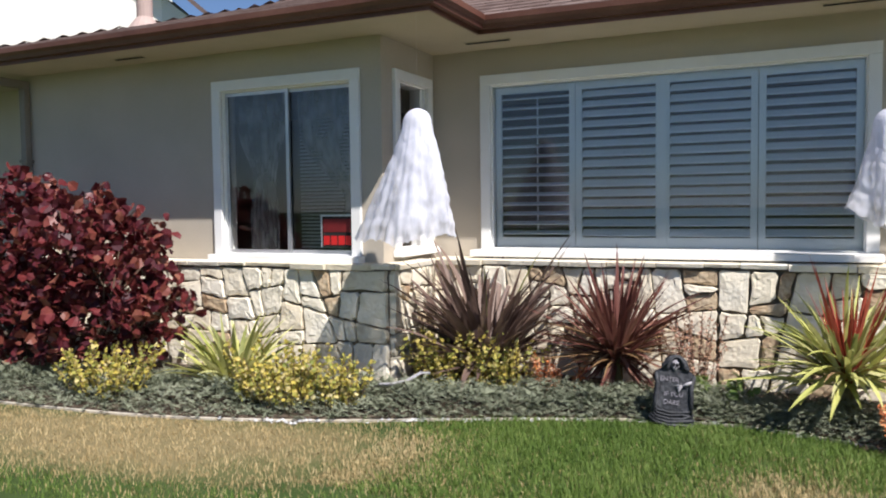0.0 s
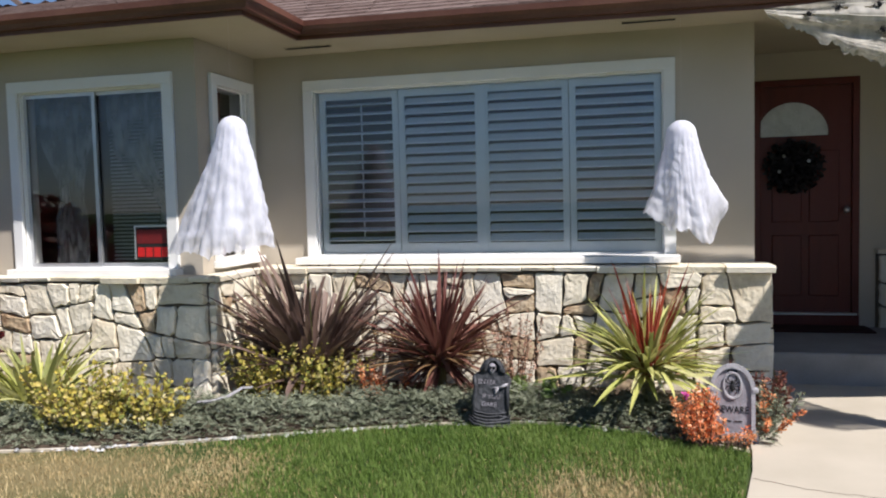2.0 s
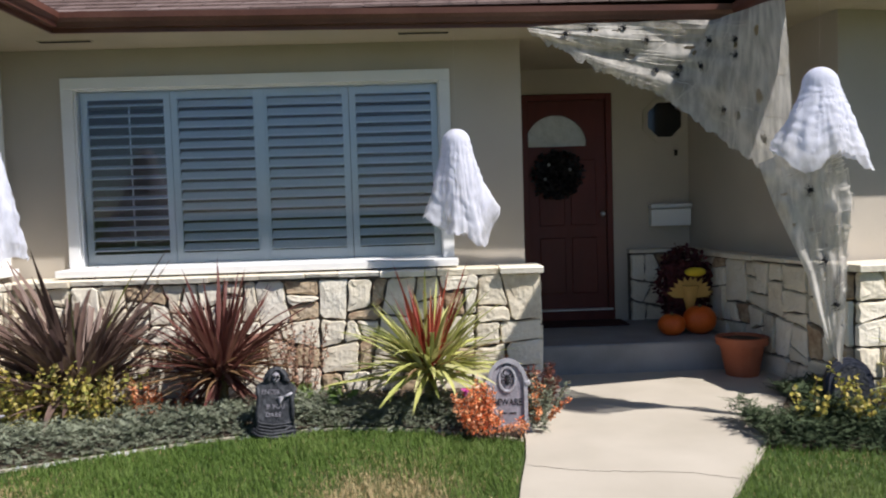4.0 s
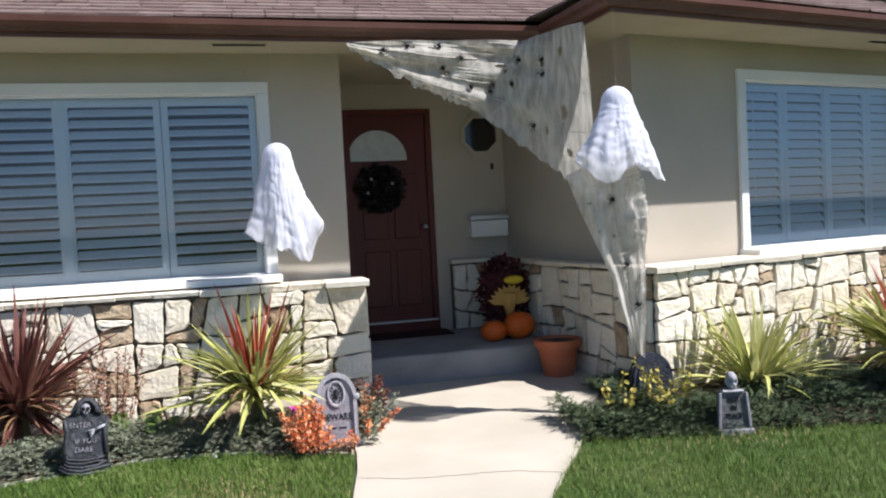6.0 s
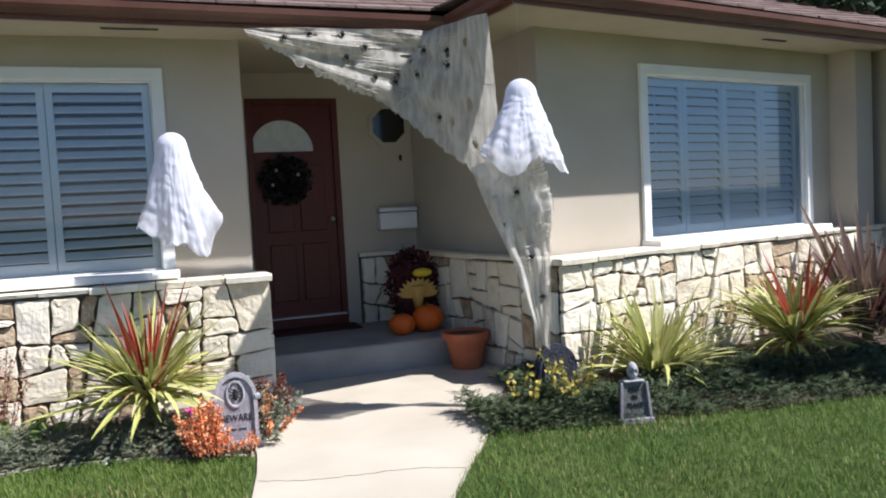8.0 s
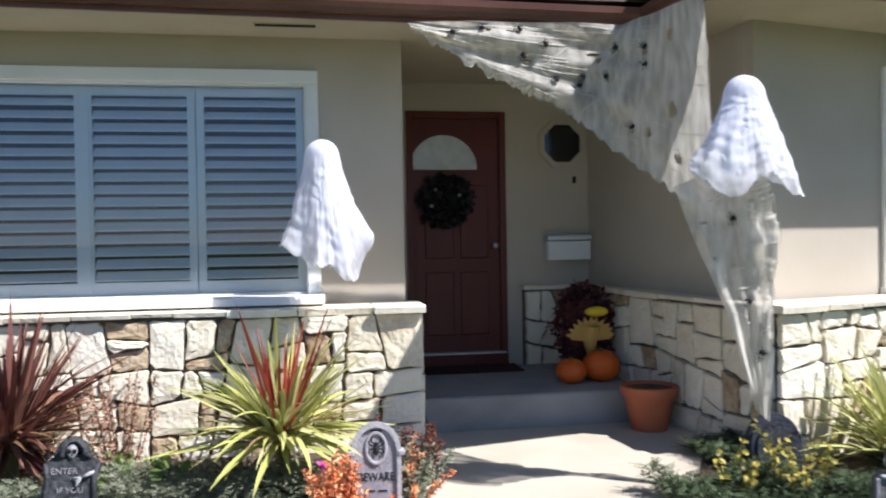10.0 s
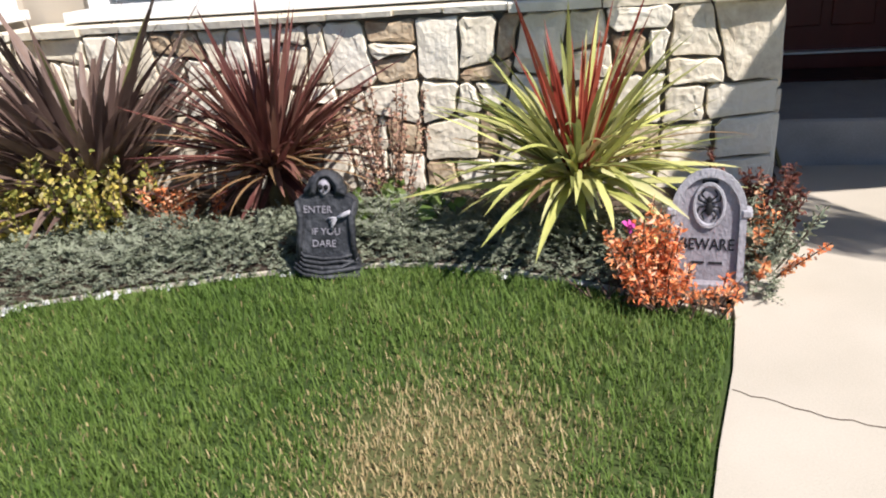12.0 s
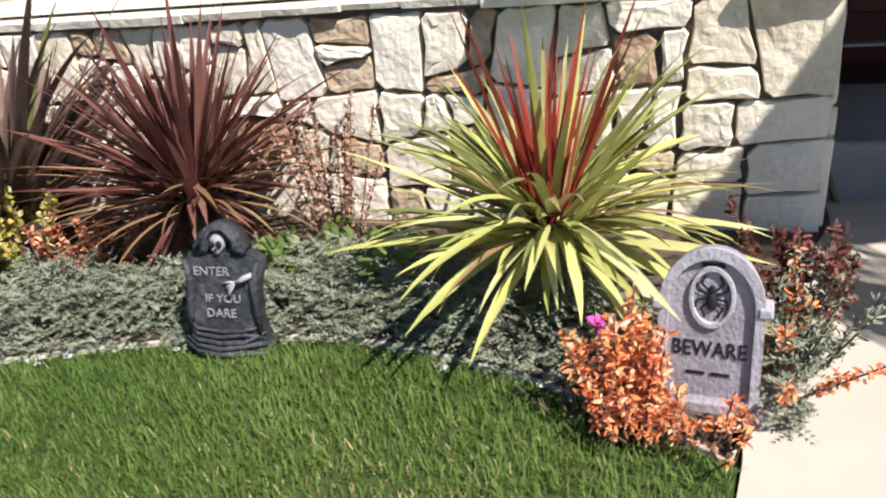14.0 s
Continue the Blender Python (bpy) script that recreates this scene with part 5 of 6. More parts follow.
strap_plant("cordyline", 5.85, -1.38, 0.20, [(30, OLIVE, (0.4, 0.65), 0.036, (-15, 15), (0, 35)), (90, LIME, (0.60, 0.90), 0.040, (8, 60), (25, 80)), (46, OLIVE, (0.55, 0.85), 0.036, (25, 75), (10, 50)), (30, RED, (0.5, 0.80), 0.030, (66, 89), (2, 16))], 6,
            "lime and red cordyline under the wing window", "cordyline")
strap_plant("flax", 6.85, -1.20, 0.15, [(70, BRONZE, (0.75, 1.25), 0.06, (48, 88), (2, 25)), (50, BURGUNDY, (0.6, 1.0), 0.05, (25, 80), (8, 40))], 7, "tall dark bronze flax at the end of the wing", "flax", spread=0.16)

# ---- leafy plants ----
PURPLE = material("purple_leaf", [(0.035, 0.008, 0.014), (0.10, 0.016, 0.022), (0.17, 0.03, 0.03), (0.26, 0.10, 0.06)], 0.45, 3, 30, 0.1, island=0.85, through_light=0.25, spec=0.45)
GOLD = material("gold_leaf", [(0.17, 0.22, 0.06), (0.38, 0.36, 0.08), (0.58, 0.46, 0.09), (0.70, 0.62, 0.38)], 0.6, 4, 30, 0.1, island=0.8, through_light=0.3)
ORANGE_LEAF = material("orange_leaf", [(0.66, 0.13, 0.05), (0.82, 0.27, 0.09), (0.88, 0.44, 0.20), (0.90, 0.68, 0.54)], 0.6, 4, 30, 0.1, island=0.8, through_light=0.3)
TWIG = material("twig", [(0.08, 0.05, 0.035), (0.15, 0.10, 0.07)], 0.9, 12, 80, 0.4)
PINK = material("pink_petal", [(0.45, 0.05, 0.25), (0.60, 0.10, 0.36)], 0.6, 6, 40, 0.0)


def twig(vs, fs, a, b, r0, r1):
    a, b = Vector(a), Vector(b)
    d = (b - a).normalized()
    s = d.cross(Vector((0.31, 0.92, 0.2))).normalized()
    t = d.cross(s)
    i = len(vs)
    for p, r in ((a, r0), (b, r1)):
        for k in range(5):
            vs.append(tuple(p + (s * math.cos(1.2566 * k) + t * math.sin(1.2566 * k)) * r))
    for k in range(5):
        fs.append((i + k, i + (k + 1) % 5, i + 5 + (k + 1) % 5, i + 5 + k))


def shrub(name, x, y, lobes, count, size, mat, seed, label, shape=(1.0, 0.85), category="shrub"):
    """A shrub of forked stems and leaves thick near the outside of several lobes: (dx, dy, z, rx, ry, rz)."""
    rnd = random.Random(seed)
    p = empty(name, x, y, 0.02, label=label, category=category)
    tv, tf, pts = [], [], []
    weights = [l[3] * l[5] for l in lobes]
    for dx, dy, z, rx, ry, rz in lobes:
        for _ in range(5):
            base = (dx * 0.4 + rnd.uniform(-0.1, 0.1), dy * 0.4 + rnd.uniform(-0.06, 0.06), -0.02)
            mid = (dx * 0.8 + rnd.uniform(-0.5, 0.5) * rx, dy + rnd.uniform(-0.5, 0.5) * ry, z * 0.7)
            twig(tv, tf, base, mid, 0.016, 0.010)
            for _ in range(3):
                twig(tv, tf, mid, (dx + rnd.uniform(-0.8, 0.8) * rx, dy + rnd.uniform(-0.8, 0.8) * ry, z + rnd.uniform(-0.4, 0.85) * rz), 0.009, 0.003)
    for _ in range(count):
        dx, dy, z, rx, ry, rz = rnd.choices(lobes, weights)[0]
        d = Vector((rnd.gauss(0, 1), rnd.gauss(0, 1), rnd.gauss(0, 1))).normalized() * rnd.uniform(0.62, 1.04)
        q = (dx + d.x * rx, dy + d.y * ry, max(0.03, z + d.z * rz))
        if noise.noise((q[0] * 3.2 + seed, q[1] * 3.2, q[2] * 3.2)) > -0.16:
            pts.append(q)
    vs, fs = leaf_cloud(pts, size, rnd, shape)
    raw("framework", tv, tf, TWIG, p)
    tagged(raw("foliage", vs, fs, mat, p), kind="stuff")
    return p


shrub("purple_shrub", -5.17, -1.85, [(-0.9, 0, 1.05, 0.62, 0.5, 0.62), (-0.2, -0.05, 1.12, 0.62, 0.5, 0.60), (0.45, 0, 1.08, 0.58, 0.5, 0.52), (0.85, 0.05, 0.95, 0.42, 0.42, 0.5), (-0.4, -0.05, 0.52, 0.85, 0.5, 0.5),
                                    (0.55, -0.05, 0.50, 0.70, 0.48, 0.45), (1.15, 0.15, 0.55, 0.28, 0.3, 0.22)], 6600, 0.092, PURPLE, 21, "dense purple-red shrub with rounded leaves", (1.0, 0.95))


def sprigs(name, x, y, wide, tall, count, mat, seed, label, category="plant", lean=0.25, leaf=0.026, dense=3, shape=(1, 0.8)):
    """A clump of upright stems set with pairs of small leaves."""
    rnd = random.Random(seed)
    p = empty(name, x, y, 0.02, label=label, category=category, group="small bedding plants")
    tv, tf, pts = [], [], []
    for _ in range(count):
        a, r = rnd.uniform(0, 6.283), math.sqrt(rnd.random())
        b = Vector((wide * 0.6 * r * math.cos(a), wide * 0.4 * r * math.sin(a), 0))
        h = tall * rnd.uniform(0.55, 1.05)
        e = b + Vector((lean * h * math.cos(a) * r * 1.6 + rnd.gauss(0, 0.03), lean * h * math.sin(a) * r * 1.6 + rnd.gauss(0, 0.03), h))
        twig(tv, tf, b, e, 0.004, 0.002)
        m = int(h / 0.018)
        for k in range(3, m):
            q = b.lerp(e, k / m)
            for _ in range(dense):
                pts.append(tuple(q + Vector((rnd.gauss(0, 0.008), rnd.gauss(0, 0.008), rnd.gauss(0, 0.006)))))
    tagged(raw("stalk", tv, tf, TWIG, p), kind="stuff")
    vs, fs = leaf_cloud(pts, leaf, rnd, shape)
    tagged(raw("foliage", vs, fs, mat, p), kind="stuff")
    return p


for k, (x, y, w, h, c) in enumerate(((-4.00, -2.30, 0.42, 0.42, 42), (-2.62, -2.02, 0.40, 0.44, 44), (-2.30, -1.92, 0.34, 0.40, 32), (-1.72, -1.10, 0.40, 0.46, 44), (-1.32, -1.06, 0.26, 0.42, 26), (3.22, -1.72, 0.12, 0.34, 7), (3.56, -1.84, 0.13, 0.36, 10), (6.6, -2.0, 0.4, 0.3, 20))):
    sprigs("golden_plant", x, y, w, h, c, GOLD, 50 + k, "bright yellow small-leaved bedding plant", lean=0.34, dense=2, leaf=0.034)
for k, (x, y, w, h, c, l) in enumerate(((1.20, -1.59, 0.11, 0.33, 22, 0.10), (1.27, -1.63, 0.14, 0.20, 18, 0.2), (1.35, -1.67, 0.24, 0.11, 34, 0.4), (1.08, -1.60, 0.16, 0.06, 8, 0.8), (1.62, -1.40, 0.10, 0.24, 9, 0.7), (1.60, -1.12, 0.20, 0.26, 5, 0.35), (-0.98, -0.98, 0.26, 0.3, 16, 0.3))):
    sprigs("orange_plant", x, y, w, h, c, ORANGE_LEAF, 70 + k, "orange and coral bedding plant beside the tombstone", lean=l, leaf=0.026, dense=6, shape=(1, 0.42))
p = empty("pink_flower", 1.13, -1.56, 0.02, label="small pink flower among the orange leaves", category="flower")
tv, tf = [], []
twig(tv, tf, (0, 0, 0), (0.01, 0, 0.27), 0.003, 0.002)
raw("stem", tv, tf, TWIG, p)
vs, fs = leaf_cloud([(0.01, 0, 0.27)] * 14, 0.025, random.Random(2), (1, 0.8))
raw("petals", vs, fs, PINK, p)
DRY_FLOWER = material("dry_flower", [(0.24, 0.13, 0.08), (0.36, 0.22, 0.14), (0.46, 0.27, 0.22)], 0.9, 8, 40, 0.1, island=0.8)
sprigs("dry_flower_bush", -0.02, -0.62, 0.13, 0.62, 17, DRY_FLOWER, 31, "dry brown flower stems by the stone wall", "shrub", lean=0.25, leaf=0.02)

GREEN_LEAF = material("fresh_green_leaf", [(0.09, 0.15, 0.03), (0.17, 0.26, 0.06), (0.28, 0.36, 0.12)], 0.5, 4, 30, 0.1, island=0.7, through_light=0.3)
sprigs("broadleaf_plant", 0.06, -0.86, 0.30, 0.17, 24, GREEN_LEAF, 33, "low fresh green broad-leaved plant by the wall", lean=0.5, leaf=0.075, dense=1)
sprigs("broadleaf_plant", -0.10, -0.95, 0.18, 0.13, 12, GREEN_LEAF, 34, "low fresh green broad-leaved plant by the wall", lean=0.5, leaf=0.06, dense=1)

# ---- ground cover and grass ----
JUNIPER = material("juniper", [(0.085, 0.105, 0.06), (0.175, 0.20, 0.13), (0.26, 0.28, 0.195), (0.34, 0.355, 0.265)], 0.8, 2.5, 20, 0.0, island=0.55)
GRASS = material("grass_blade", [(0.06, 0.118, 0.018), (0.105, 0.18, 0.03), (0.16, 0.235, 0.05), (0.24, 0.285, 0.09)], 0.6, 1.3, 7, 0.0, island=0.38, through_light=0.3)
DRY = material("dry_grass", [(0.26, 0.19, 0.08), (0.38, 0.29, 0.14), (0.50, 0.41, 0.23)], 0.8, 2.2, 12, 0.0, island=0.6)


# darker copy of the juniper colours: the right bed's shade is put into them
SHADED_JUNIPER = material("shaded_juniper", [(0.018, 0.032, 0.014), (0.045, 0.072, 0.03), (0.085, 0.115, 0.055), (0.14, 0.165, 0.09)], 0.8, 2.0, 20, 0.0, island=0.45)


def edge_y(line, x):
    for (x0, y0), (x1, y1) in zip(line, line[1:]):
        if x0 <= x <= x1:
            return y0 + (y1 - y0) * (x - x0) / max(1e-6, x1 - x0)
    return line[-1][1]


def ground_cover(name, line, x0, x1, depth, count, seed, label, mat=JUNIPER):
    """Low feathery juniper: sprays of needles that lie and rise over the bed behind a line."""
    rnd = random.Random(seed)
    vs, fs = [], []
    for _ in range(count):
        x = rnd.uniform(x0, x1)
        s = rnd.random() ** 0.8
        y = edge_y(line, x) - 0.015 + depth(x) * s
        if 1.16 < x < 1.56 and y < -1.37:
            continue
        hill = 0.13 + 0.09 * noise.noise((x * 2.1, y * 2.1, seed)) + 0.05 * noise.noise((x * 6, y * 6, seed))
        z = max(0.03, hill * min(1, (s + 0.12) * 2.4) * rnd.uniform(0.35, 1.1))
        a = rnd.gauss(-1.5708, 1.3)
        d = Vector((math.cos(a), math.sin(a), rnd.uniform(-0.15, 0.7))).normalized()
        sd = d.cross(Vector((0, 0, 1))).normalized()
        up = sd.cross(d)
        L = rnd.uniform(0.05, 0.12)
        c = Vector((x, y, z))
        for k in range(7):
            q = c + d * L * k / 7
            for sg in (-1, 1):
                t = q + (d * 0.6 + sd * sg * rnd.uniform(0.5, 1) + up * rnd.uniform(-0.2, 0.6)) * 0.024 * (1.15 - k / 8)
                i = len(vs)
                w = d * 0.0045
                vs += [tuple(q - w), tuple(q + w), tuple(t)]
                fs.append((i, i + 1, i + 2))
        i = len(vs)
        vs += [tuple(c - sd * 0.002), tuple(c + sd * 0.002), tuple(c + d * L * 1.12)]
        fs.append((i, i + 1, i + 2))
    tagged(raw(name, vs, fs, mat), label, "ground cover", kind="stuff")


def depth_left(x):
    return 0.95 if x < -2.2 else (0.75 if x < -1 else 0.50)


ground_cover("juniper_left", BED_L, -7.0, 1.5, depth_left, 15000, 3, "grey-green creeping juniper along the lawn edge")
ground_cover("juniper_right", BED_R, 2.86, 7.8, lambda x: 0.60 if x < 4.2 else 1.0, 13000, 4, "creeping juniper along the lawn edge, its green darkened to imitate shade", SHADED_JUNIPER)
ground_cover("juniper_porch", [(3.3, -1.55), (3.9, -1.55)], 3.43, 3.80, lambda x: 0.85, 1300, 8, "creeping juniper beside the porch, in the same shade-darkened green", SHADED_JUNIPER)
ground_cover("juniper_corner", [(1.3, -1.55), (1.72, -1.55)], 1.32, 1.66, lambda x: 0.55, 900, 6, "grey-green creeping juniper at the path corner")

RUSSET = material("russet_leaf", [(0.06, 0.02, 0.015), (0.14, 0.045, 0.03), (0.26, 0.10, 0.07)], 0.6, 4, 30, 0.1, island=0.8, through_light=0.25)
sprigs("grey_green_bush", 1.60, -1.26, 0.24, 0.27, 34, JUNIPER, 91, "grey-green feathery bush behind the tombstone", "shrub", lean=0.4, leaf=0.034, dense=4, shape=(1, 0.3))
sprigs("russet_plant", 1.70, -1.02, 0.16, 0.34, 18, RUSSET, 92, "dark russet bedding plant at the pier foot", lean=0.35, leaf=0.03, dense=4, shape=(1, 0.5))


def dryness(x, y):
    """How dry the lawn is at a place, 0 to 1."""
    n = 0.5 + 0.5 * noise.noise((x * 1.3, y * 1.3, 2.0)) + 0.25 * noise.noise((x * 5, y * 5, 5.0))
    a = math.exp(-((x - 0.66) / 0.36) ** 2 - ((y + 2.60) / 0.46) ** 2) * 2.1
    b = math.exp(-((x + 3.1) / 1.55) ** 4 - ((y + 2.90 - 0.12 * (x + 3.1)) / 0.50) ** 2) * 9.0
    c = 0.55 * math.exp(-((x + 1.0) / 1.2) ** 2 - ((y + 3.6) / 0.7) ** 2)
    d = 0.5 * math.exp(-((x - 3.6) / 0.8) ** 2 - ((y + 2.3) / 0.15) ** 2)
    return 0.07 * n + (a + b + c + d) * (0.45 + 0.9 * n) * 0.75


def grass(name, cells, seed, height, width):
    """Blades scattered over cells (x0, x1, y0, y1, per square metre, keep(x, y)); green and dry ones apart."""
    rnd = random.Random(seed)
    sets = {True: ([], []), False: ([], [])}
    for x0, x1, y0, y1, per, keep in cells:
        for _ in range(int((x1 - x0) * (y1 - y0) * per)):
            x, y = rnd.uniform(x0, x1), rnd.uniform(y0, y1)
            if not keep(x, y):
                continue
            dr = rnd.random() < dryness(x, y)
            vs, fs = sets[dr]
            a = rnd.uniform(0, 6.2832)
            h = height * rnd.uniform(0.55, 1.2) * (0.6 if dr else 1) * (1 + 0.35 * noise.noise((x * 2.5, y * 2.5, 7)))
            w = width * rnd.uniform(0.7, 1.2)
            b = rnd.uniform(0.15, 0.9) * h
            ca, sa = math.cos(a), math.sin(a)
            i = len(vs)
            vs += [(x - sa * w, y + ca * w, 0), (x + sa * w, y - ca * w, 0), (x + ca * b * 0.35 - sa * w * 0.8, y + sa * b * 0.35 + ca * w * 0.8, h * 0.6),
                   (x + ca * b * 0.35 + sa * w * 0.8, y + sa * b * 0.35 - ca * w * 0.8, h * 0.6), (x + ca * b, y + sa * b, h)]
            fs += [(i, i + 1, i + 3, i + 2), (i + 2, i + 3, i + 4)]
    for dr, mat, nm, lb in ((False, GRASS, "grass", "short green lawn grass"), (True, DRY, "dry_grass", "straw-coloured dry lawn grass")):
        tagged(raw(nm, *sets[dr], mat), lb, "grass", kind="stuff")


def on_left(x, y):
    return y < edge_y(BED_L, x) - 0.03 and x < (1.31 if y < -2.75 else 1.31 + (y + 2.75) * 0.17)


def on_right(x, y):
    return y < (edge_y(BED_R, x) if x > 2.84 else -1.98) and x > 2.22 + max(0, y + 2.95) * 0.62


grass("lawn", [(-1.6, 1.5, -3.2, -1.3, 8200, on_left), (-5.5, -1.6, -3.9, -1.9, 3000, on_left), (-1.6, 1.4, -4.6, -3.2, 1500, on_left), (2.2, 7.4, -3.9, -2.0, 4600, on_right)], 9, 0.044, 0.0021)

# ---- path crack, hose ----
pts = smooth_line([(1.44, -2.15), (1.7, -2.27), (1.95, -2.32), (2.25, -2.37), (2.50, -2.50)], 8)
bm = bmesh.new()
prev = None
for i, (x, y) in enumerate(pts):
    y += 0.006 * math.sin(i * 2.3) + 0.004 * math.sin(i * 5.1)
    q = (bm.verts.new((x, y - 0.0025, 0.0132)), bm.verts.new((x, y + 0.0025, 0.0132)))
    if prev:
        bm.faces.new((prev[0], q[0], q[1], prev[1]))
    prev = q
tagged(part("path_crack", bm, SOIL), "thin dark crack across the concrete path", "crack", kind="structure")
hv, hf = [], []
hp = [(-2.12, -1.62, 0.12), (-2.05, -1.66, 0.15), (-1.95, -1.66, 0.16), (-1.86, -1.6, 0.18), (-1.80, -1.5, 0.22), (-1.78, -1.4, 0.2)]
for a, b in zip(hp, hp[1:]):
    twig(hv, hf, a, b, 0.011, 0.011)
tagged(raw("garden_hose", hv, hf, PALE_FOAM), "pale garden hose lying on the juniper", "hose")

STUCCO_DARK = material("downspout_paint", [(0.20, 0.17, 0.135), (0.27, 0.235, 0.19)], 0.6, 4, 50, 0.05)
pv, pf = [], []
rnd = random.Random(44)
for _ in range(260):
    x = rnd.choice((rnd.gauss(-2.35, 0.25), rnd.gauss(-1.2, 0.35), rnd.uniform(-1.9, 1.2)))
    r = rnd.uniform(0.005, 0.02)
    c = (x, edge_y(BED_L, x) + rnd.gauss(0.01, 0.04), 0.012)
    k = len(pv)
    pv += [(c[0] + r * math.cos(1.2566 * i + x) * rnd.uniform(0.8, 1.2), c[1] + r * math.sin(1.2566 * i + x), c[2]) for i in range(5)] + [(c[0], c[1], c[2] + r * 0.9)]
    pf += [(k + i, k + (i + 1) % 5, k + 5) for i in range(5)]
tagged(raw("edge_pebbles", pv, pf, BONE), "pale pebbles scattered along the lawn edge", "pebbles", kind="stuff")
spout = empty("downspout", -6.48, BAY_Y - 0.045, 0.0, label="grey-beige rain downspout at the bay end", category="downspout")
part("pipe", boxes((-0.04, 0.04, -0.035, 0.035, 0.0, SOF - 0.12), bevel=0.008), STUCCO_DARK, spout)
part("elbow", boxes((-0.04, 0.04, -0.30, 0.035, SOF - 0.13, SOF - 0.05), bevel=0.008), STUCCO_DARK, spout)
for z in (0.9, 1.9):
    part("bracket", boxes((-0.055, 0.055, -0.042, 0.043, z, z + 0.03)), STUCCO_DARK, spout)

# ---- things beyond ----
TERRA_PALE = material("pale_flashing", [(0.36, 0.27, 0.24), (0.46, 0.36, 0.32)], 0.8, 6, 60, 0.2)
pipe = empty("roof_vent", -6.3, 0.45, 3.52, label="pale metal vent pipe on the bay roof", category="vent pipe")
bm = bmesh.new()
bmesh.ops.create_cone(bm, cap_ends=True, segments=16, radius1=0.20, radius2=0.09, depth=0.14, matrix=Matrix.Translation((0, 0, 0.05)))
part("flashing", bm, TERRA_PALE, pipe)
bm = bmesh.new()
bmesh.ops.create_cone(bm, cap_ends=True, segments=16, radius1=0.09, radius2=0.09, depth=0.5, matrix=Matrix.Translation((0, 0, 0.35)))
part("pipe", bm, TERRA_PALE, pipe, smooth=False)
CREAM = material("cream_render", [(0.78, 0.75, 0.67), (0.85, 0.82, 0.75)], 0.9, 0.8, 60, 0.15)
nb = empty("neighbour_house", -13.4, 8, -0.06, label="tall cream rendered house with a white gable edge", category="house")
nb.rotation_euler = (0, 0, radians(25))
part("wall", plate([(-12, 0), (0, 0), (0, 6.6), (-3.2, 9.3), (-12, 9.3)], 0, 6.0), CREAM, nb)
part("gable_trim", plate([(0.25, 6.45), (0.25, 6.75), (-3.3, 9.75), (-3.3, 9.4)], -0.35, 0.0), WHITE, nb, "white gable trim")
part("roof", plate([(0.3, 6.76), (0.3, 6.9), (-3.3, 9.95), (-12.2, 9.95), (-12.2, 9.4), (-3.3, 9.76)], -0.35, 6.3), SHINGLE, nb)

nr = empty("neighbour_house", 15, 1.5, -0.06, label="cream bungalow with a grey shingle roof", category="house")
part("wall", boxes((-4, 6, 0, 8, 0, 2.9)), CREAM, nr)
part("roof", plate([(-4.8, 2.75), (6.8, 2.75), (6.8, 2.95), (1.5, 4.8), (0.5, 4.8), (-4.8, 2.95)], -0.7, 8.7), material("grey_shingle", [(0.14, 0.13, 0.12), (0.24, 0.22, 0.21)], 0.95, 8, 90, 0.5), nr)
w = part("window", boxes((-3.2, -1.4, -0.04, -0.002, 0.9, 2.3)), WHITE, nr)
part("pane", boxes((-3.08, -1.52, -0.046, -0.041, 1.0, 2.2)), DARK, w)
DARK_LEAF = material("dark_foliage", [(0.012, 0.022, 0.010), (0.03, 0.05, 0.02), (0.06, 0.085, 0.035)], 0.7, 2, 12, 0.0, island=0.7)


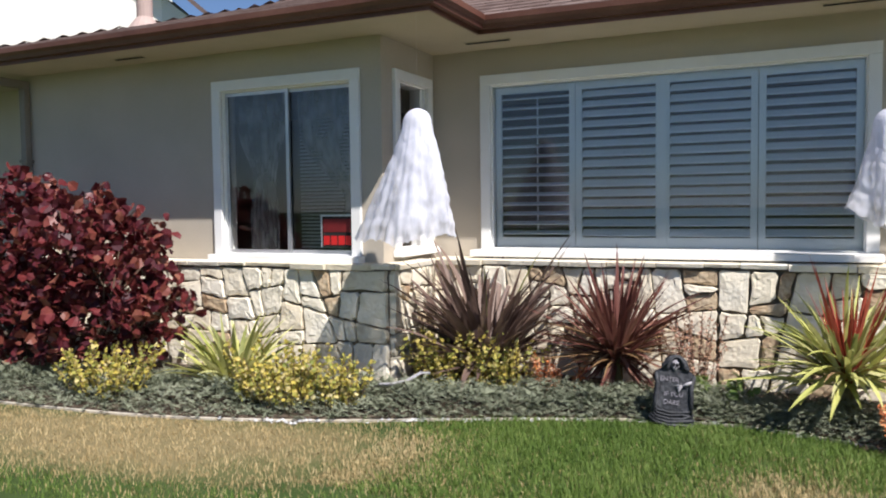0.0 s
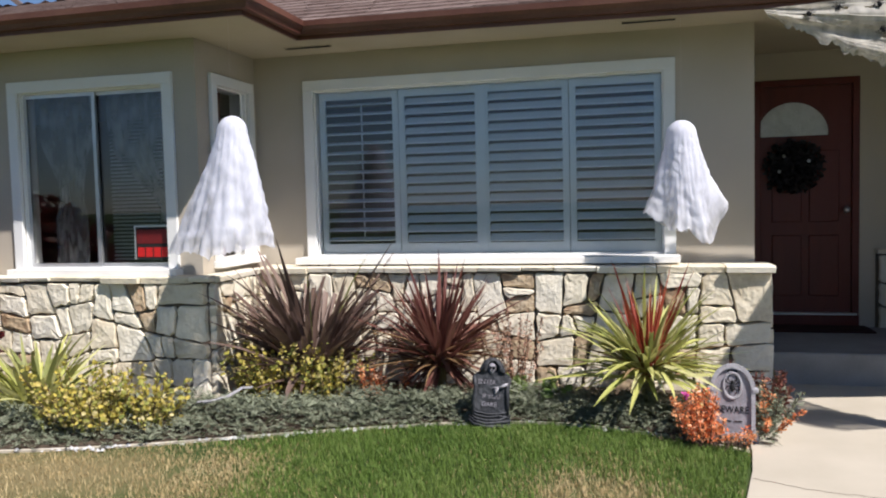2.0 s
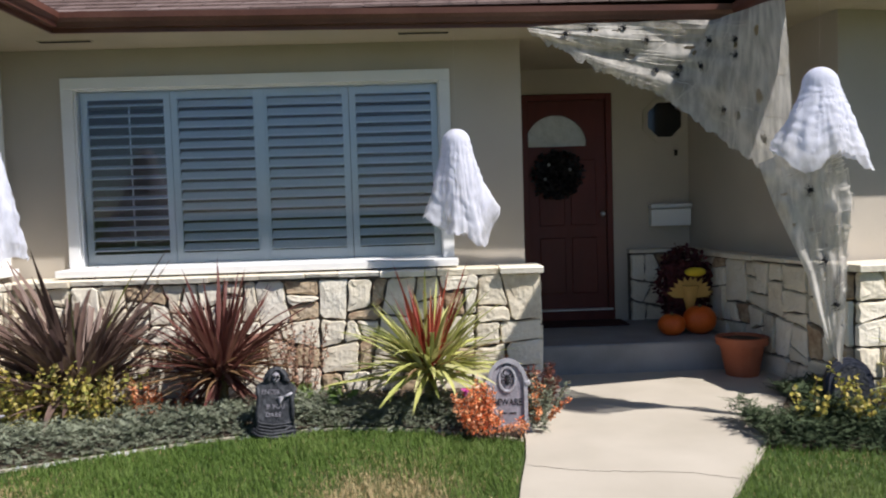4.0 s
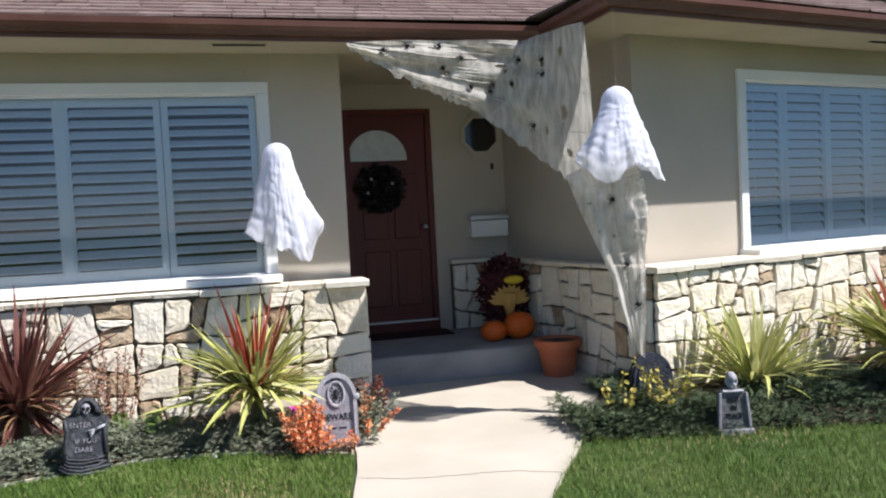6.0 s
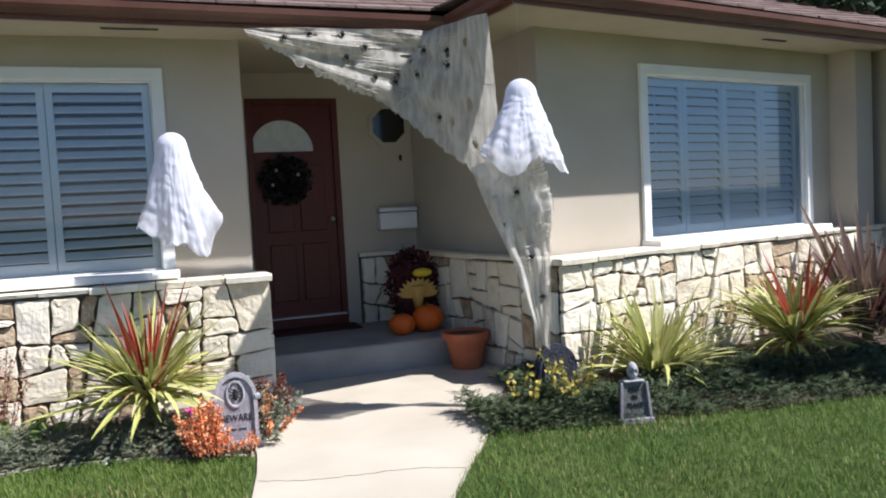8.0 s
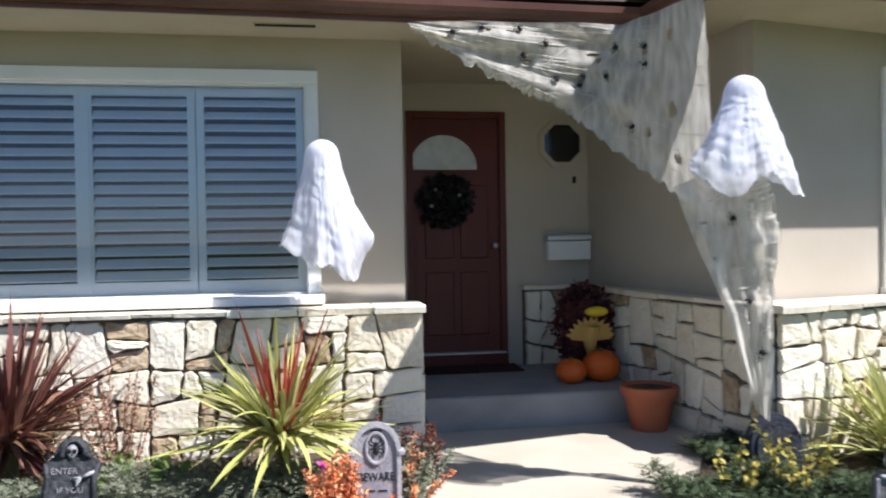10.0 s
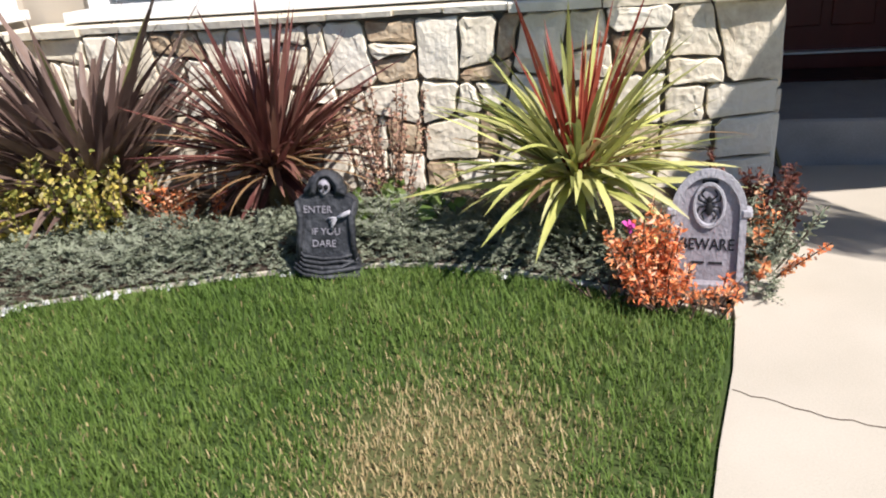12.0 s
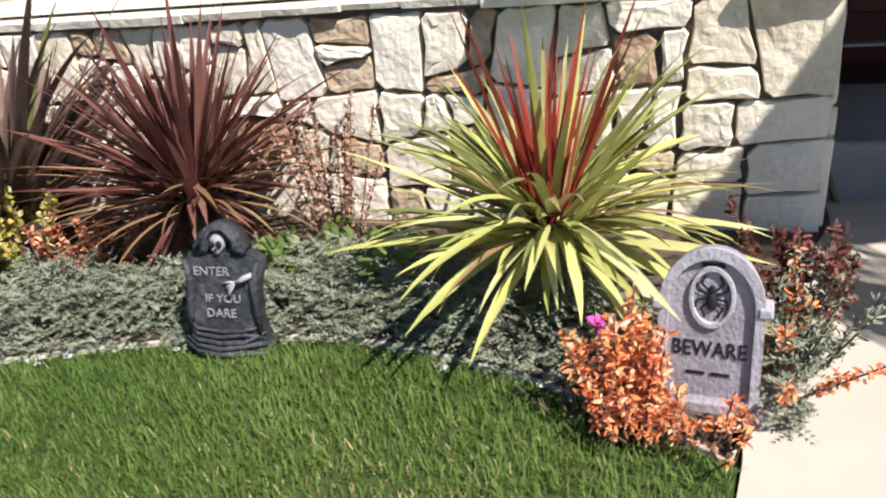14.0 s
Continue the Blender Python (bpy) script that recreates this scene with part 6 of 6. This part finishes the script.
def tree(x, y, h, r, seed, label):
    rnd = random.Random(seed)
    p = empty("tree", x, y, -0.06, label=label, category="tree")
    tv, tf, pts = [], [], []
    twig(tv, tf, (0, 0, 0), (0.1, 0, h * 0.45), 0.28, 0.18)
    for _ in range(9):
        a, z = rnd.uniform(0, 6.28), rnd.uniform(0.35, 0.5) * h
        e = (rnd.uniform(0.4, 0.8) * r * math.cos(a), rnd.uniform(0.4, 0.8) * r * math.sin(a), h * rnd.uniform(0.6, 0.95))
        twig(tv, tf, (0.08, 0, z), e, 0.11, 0.03)
        for _ in range(420):
            d = Vector((rnd.gauss(0, 1), rnd.gauss(0, 1), rnd.gauss(0, 0.8))) * r * 0.24
            pts.append((e[0] + d.x, e[1] + d.y, e[2] + d.z))
    raw("trunk", tv, tf, TWIG, p)
    vs, fs = leaf_cloud(pts, 0.32, rnd, (1, 0.8))
    tagged(raw("crown", vs, fs, DARK_LEAF, p), kind="stuff")


tree(19.5, 11.5, 9.0, 3.0, 5, "dark evergreen tree behind the roof")

# unseen tree, added so its low limb shades the bed under the wing window
rnd = random.Random(17)
limb = empty("tree", 9.3, -4.1, -0.06, label="unseen leafy tree with a low limb, added to shade the wing bed", category="tree")
tv, tf, pts = [], [], []
twig(tv, tf, (0, 0, 0), (0.1, 0, 2.6), 0.16, 0.11)
twig(tv, tf, (0.1, 0, 2.6), (0.5, -0.2, 4.4), 0.11, 0.04)
twig(tv, tf, (0.1, 0, 2.6), (-0.9, 0.72, 3.55), 0.08, 0.05)
twig(tv, tf, (-0.9, 0.72, 3.55), (-2.1, 0.76, 3.75), 0.05, 0.02)
# long flat crown shaped to throw a dark band along the bed
for cx, cy, cz, rx, ry, rz, count in ((-0.95, 0.72, 3.65, 1.35, 0.24, 0.2, 2600), (0.5, -0.2, 4.6, 1.0, 0.8, 0.7, 2200)):
    for _ in range(count):
        d = Vector((rnd.gauss(0, 1), rnd.gauss(0, 1), rnd.gauss(0, 1))).normalized() * rnd.random() ** 0.4
        pts.append((cx + d.x * rx, cy + d.y * ry, cz + d.z * rz))
raw("trunk", tv, tf, TWIG, limb)
vs, fs = leaf_cloud(pts, 0.15, rnd, (1, 0.8))
tagged(raw("crown", vs, fs, DARK_LEAF, limb), kind="stuff")
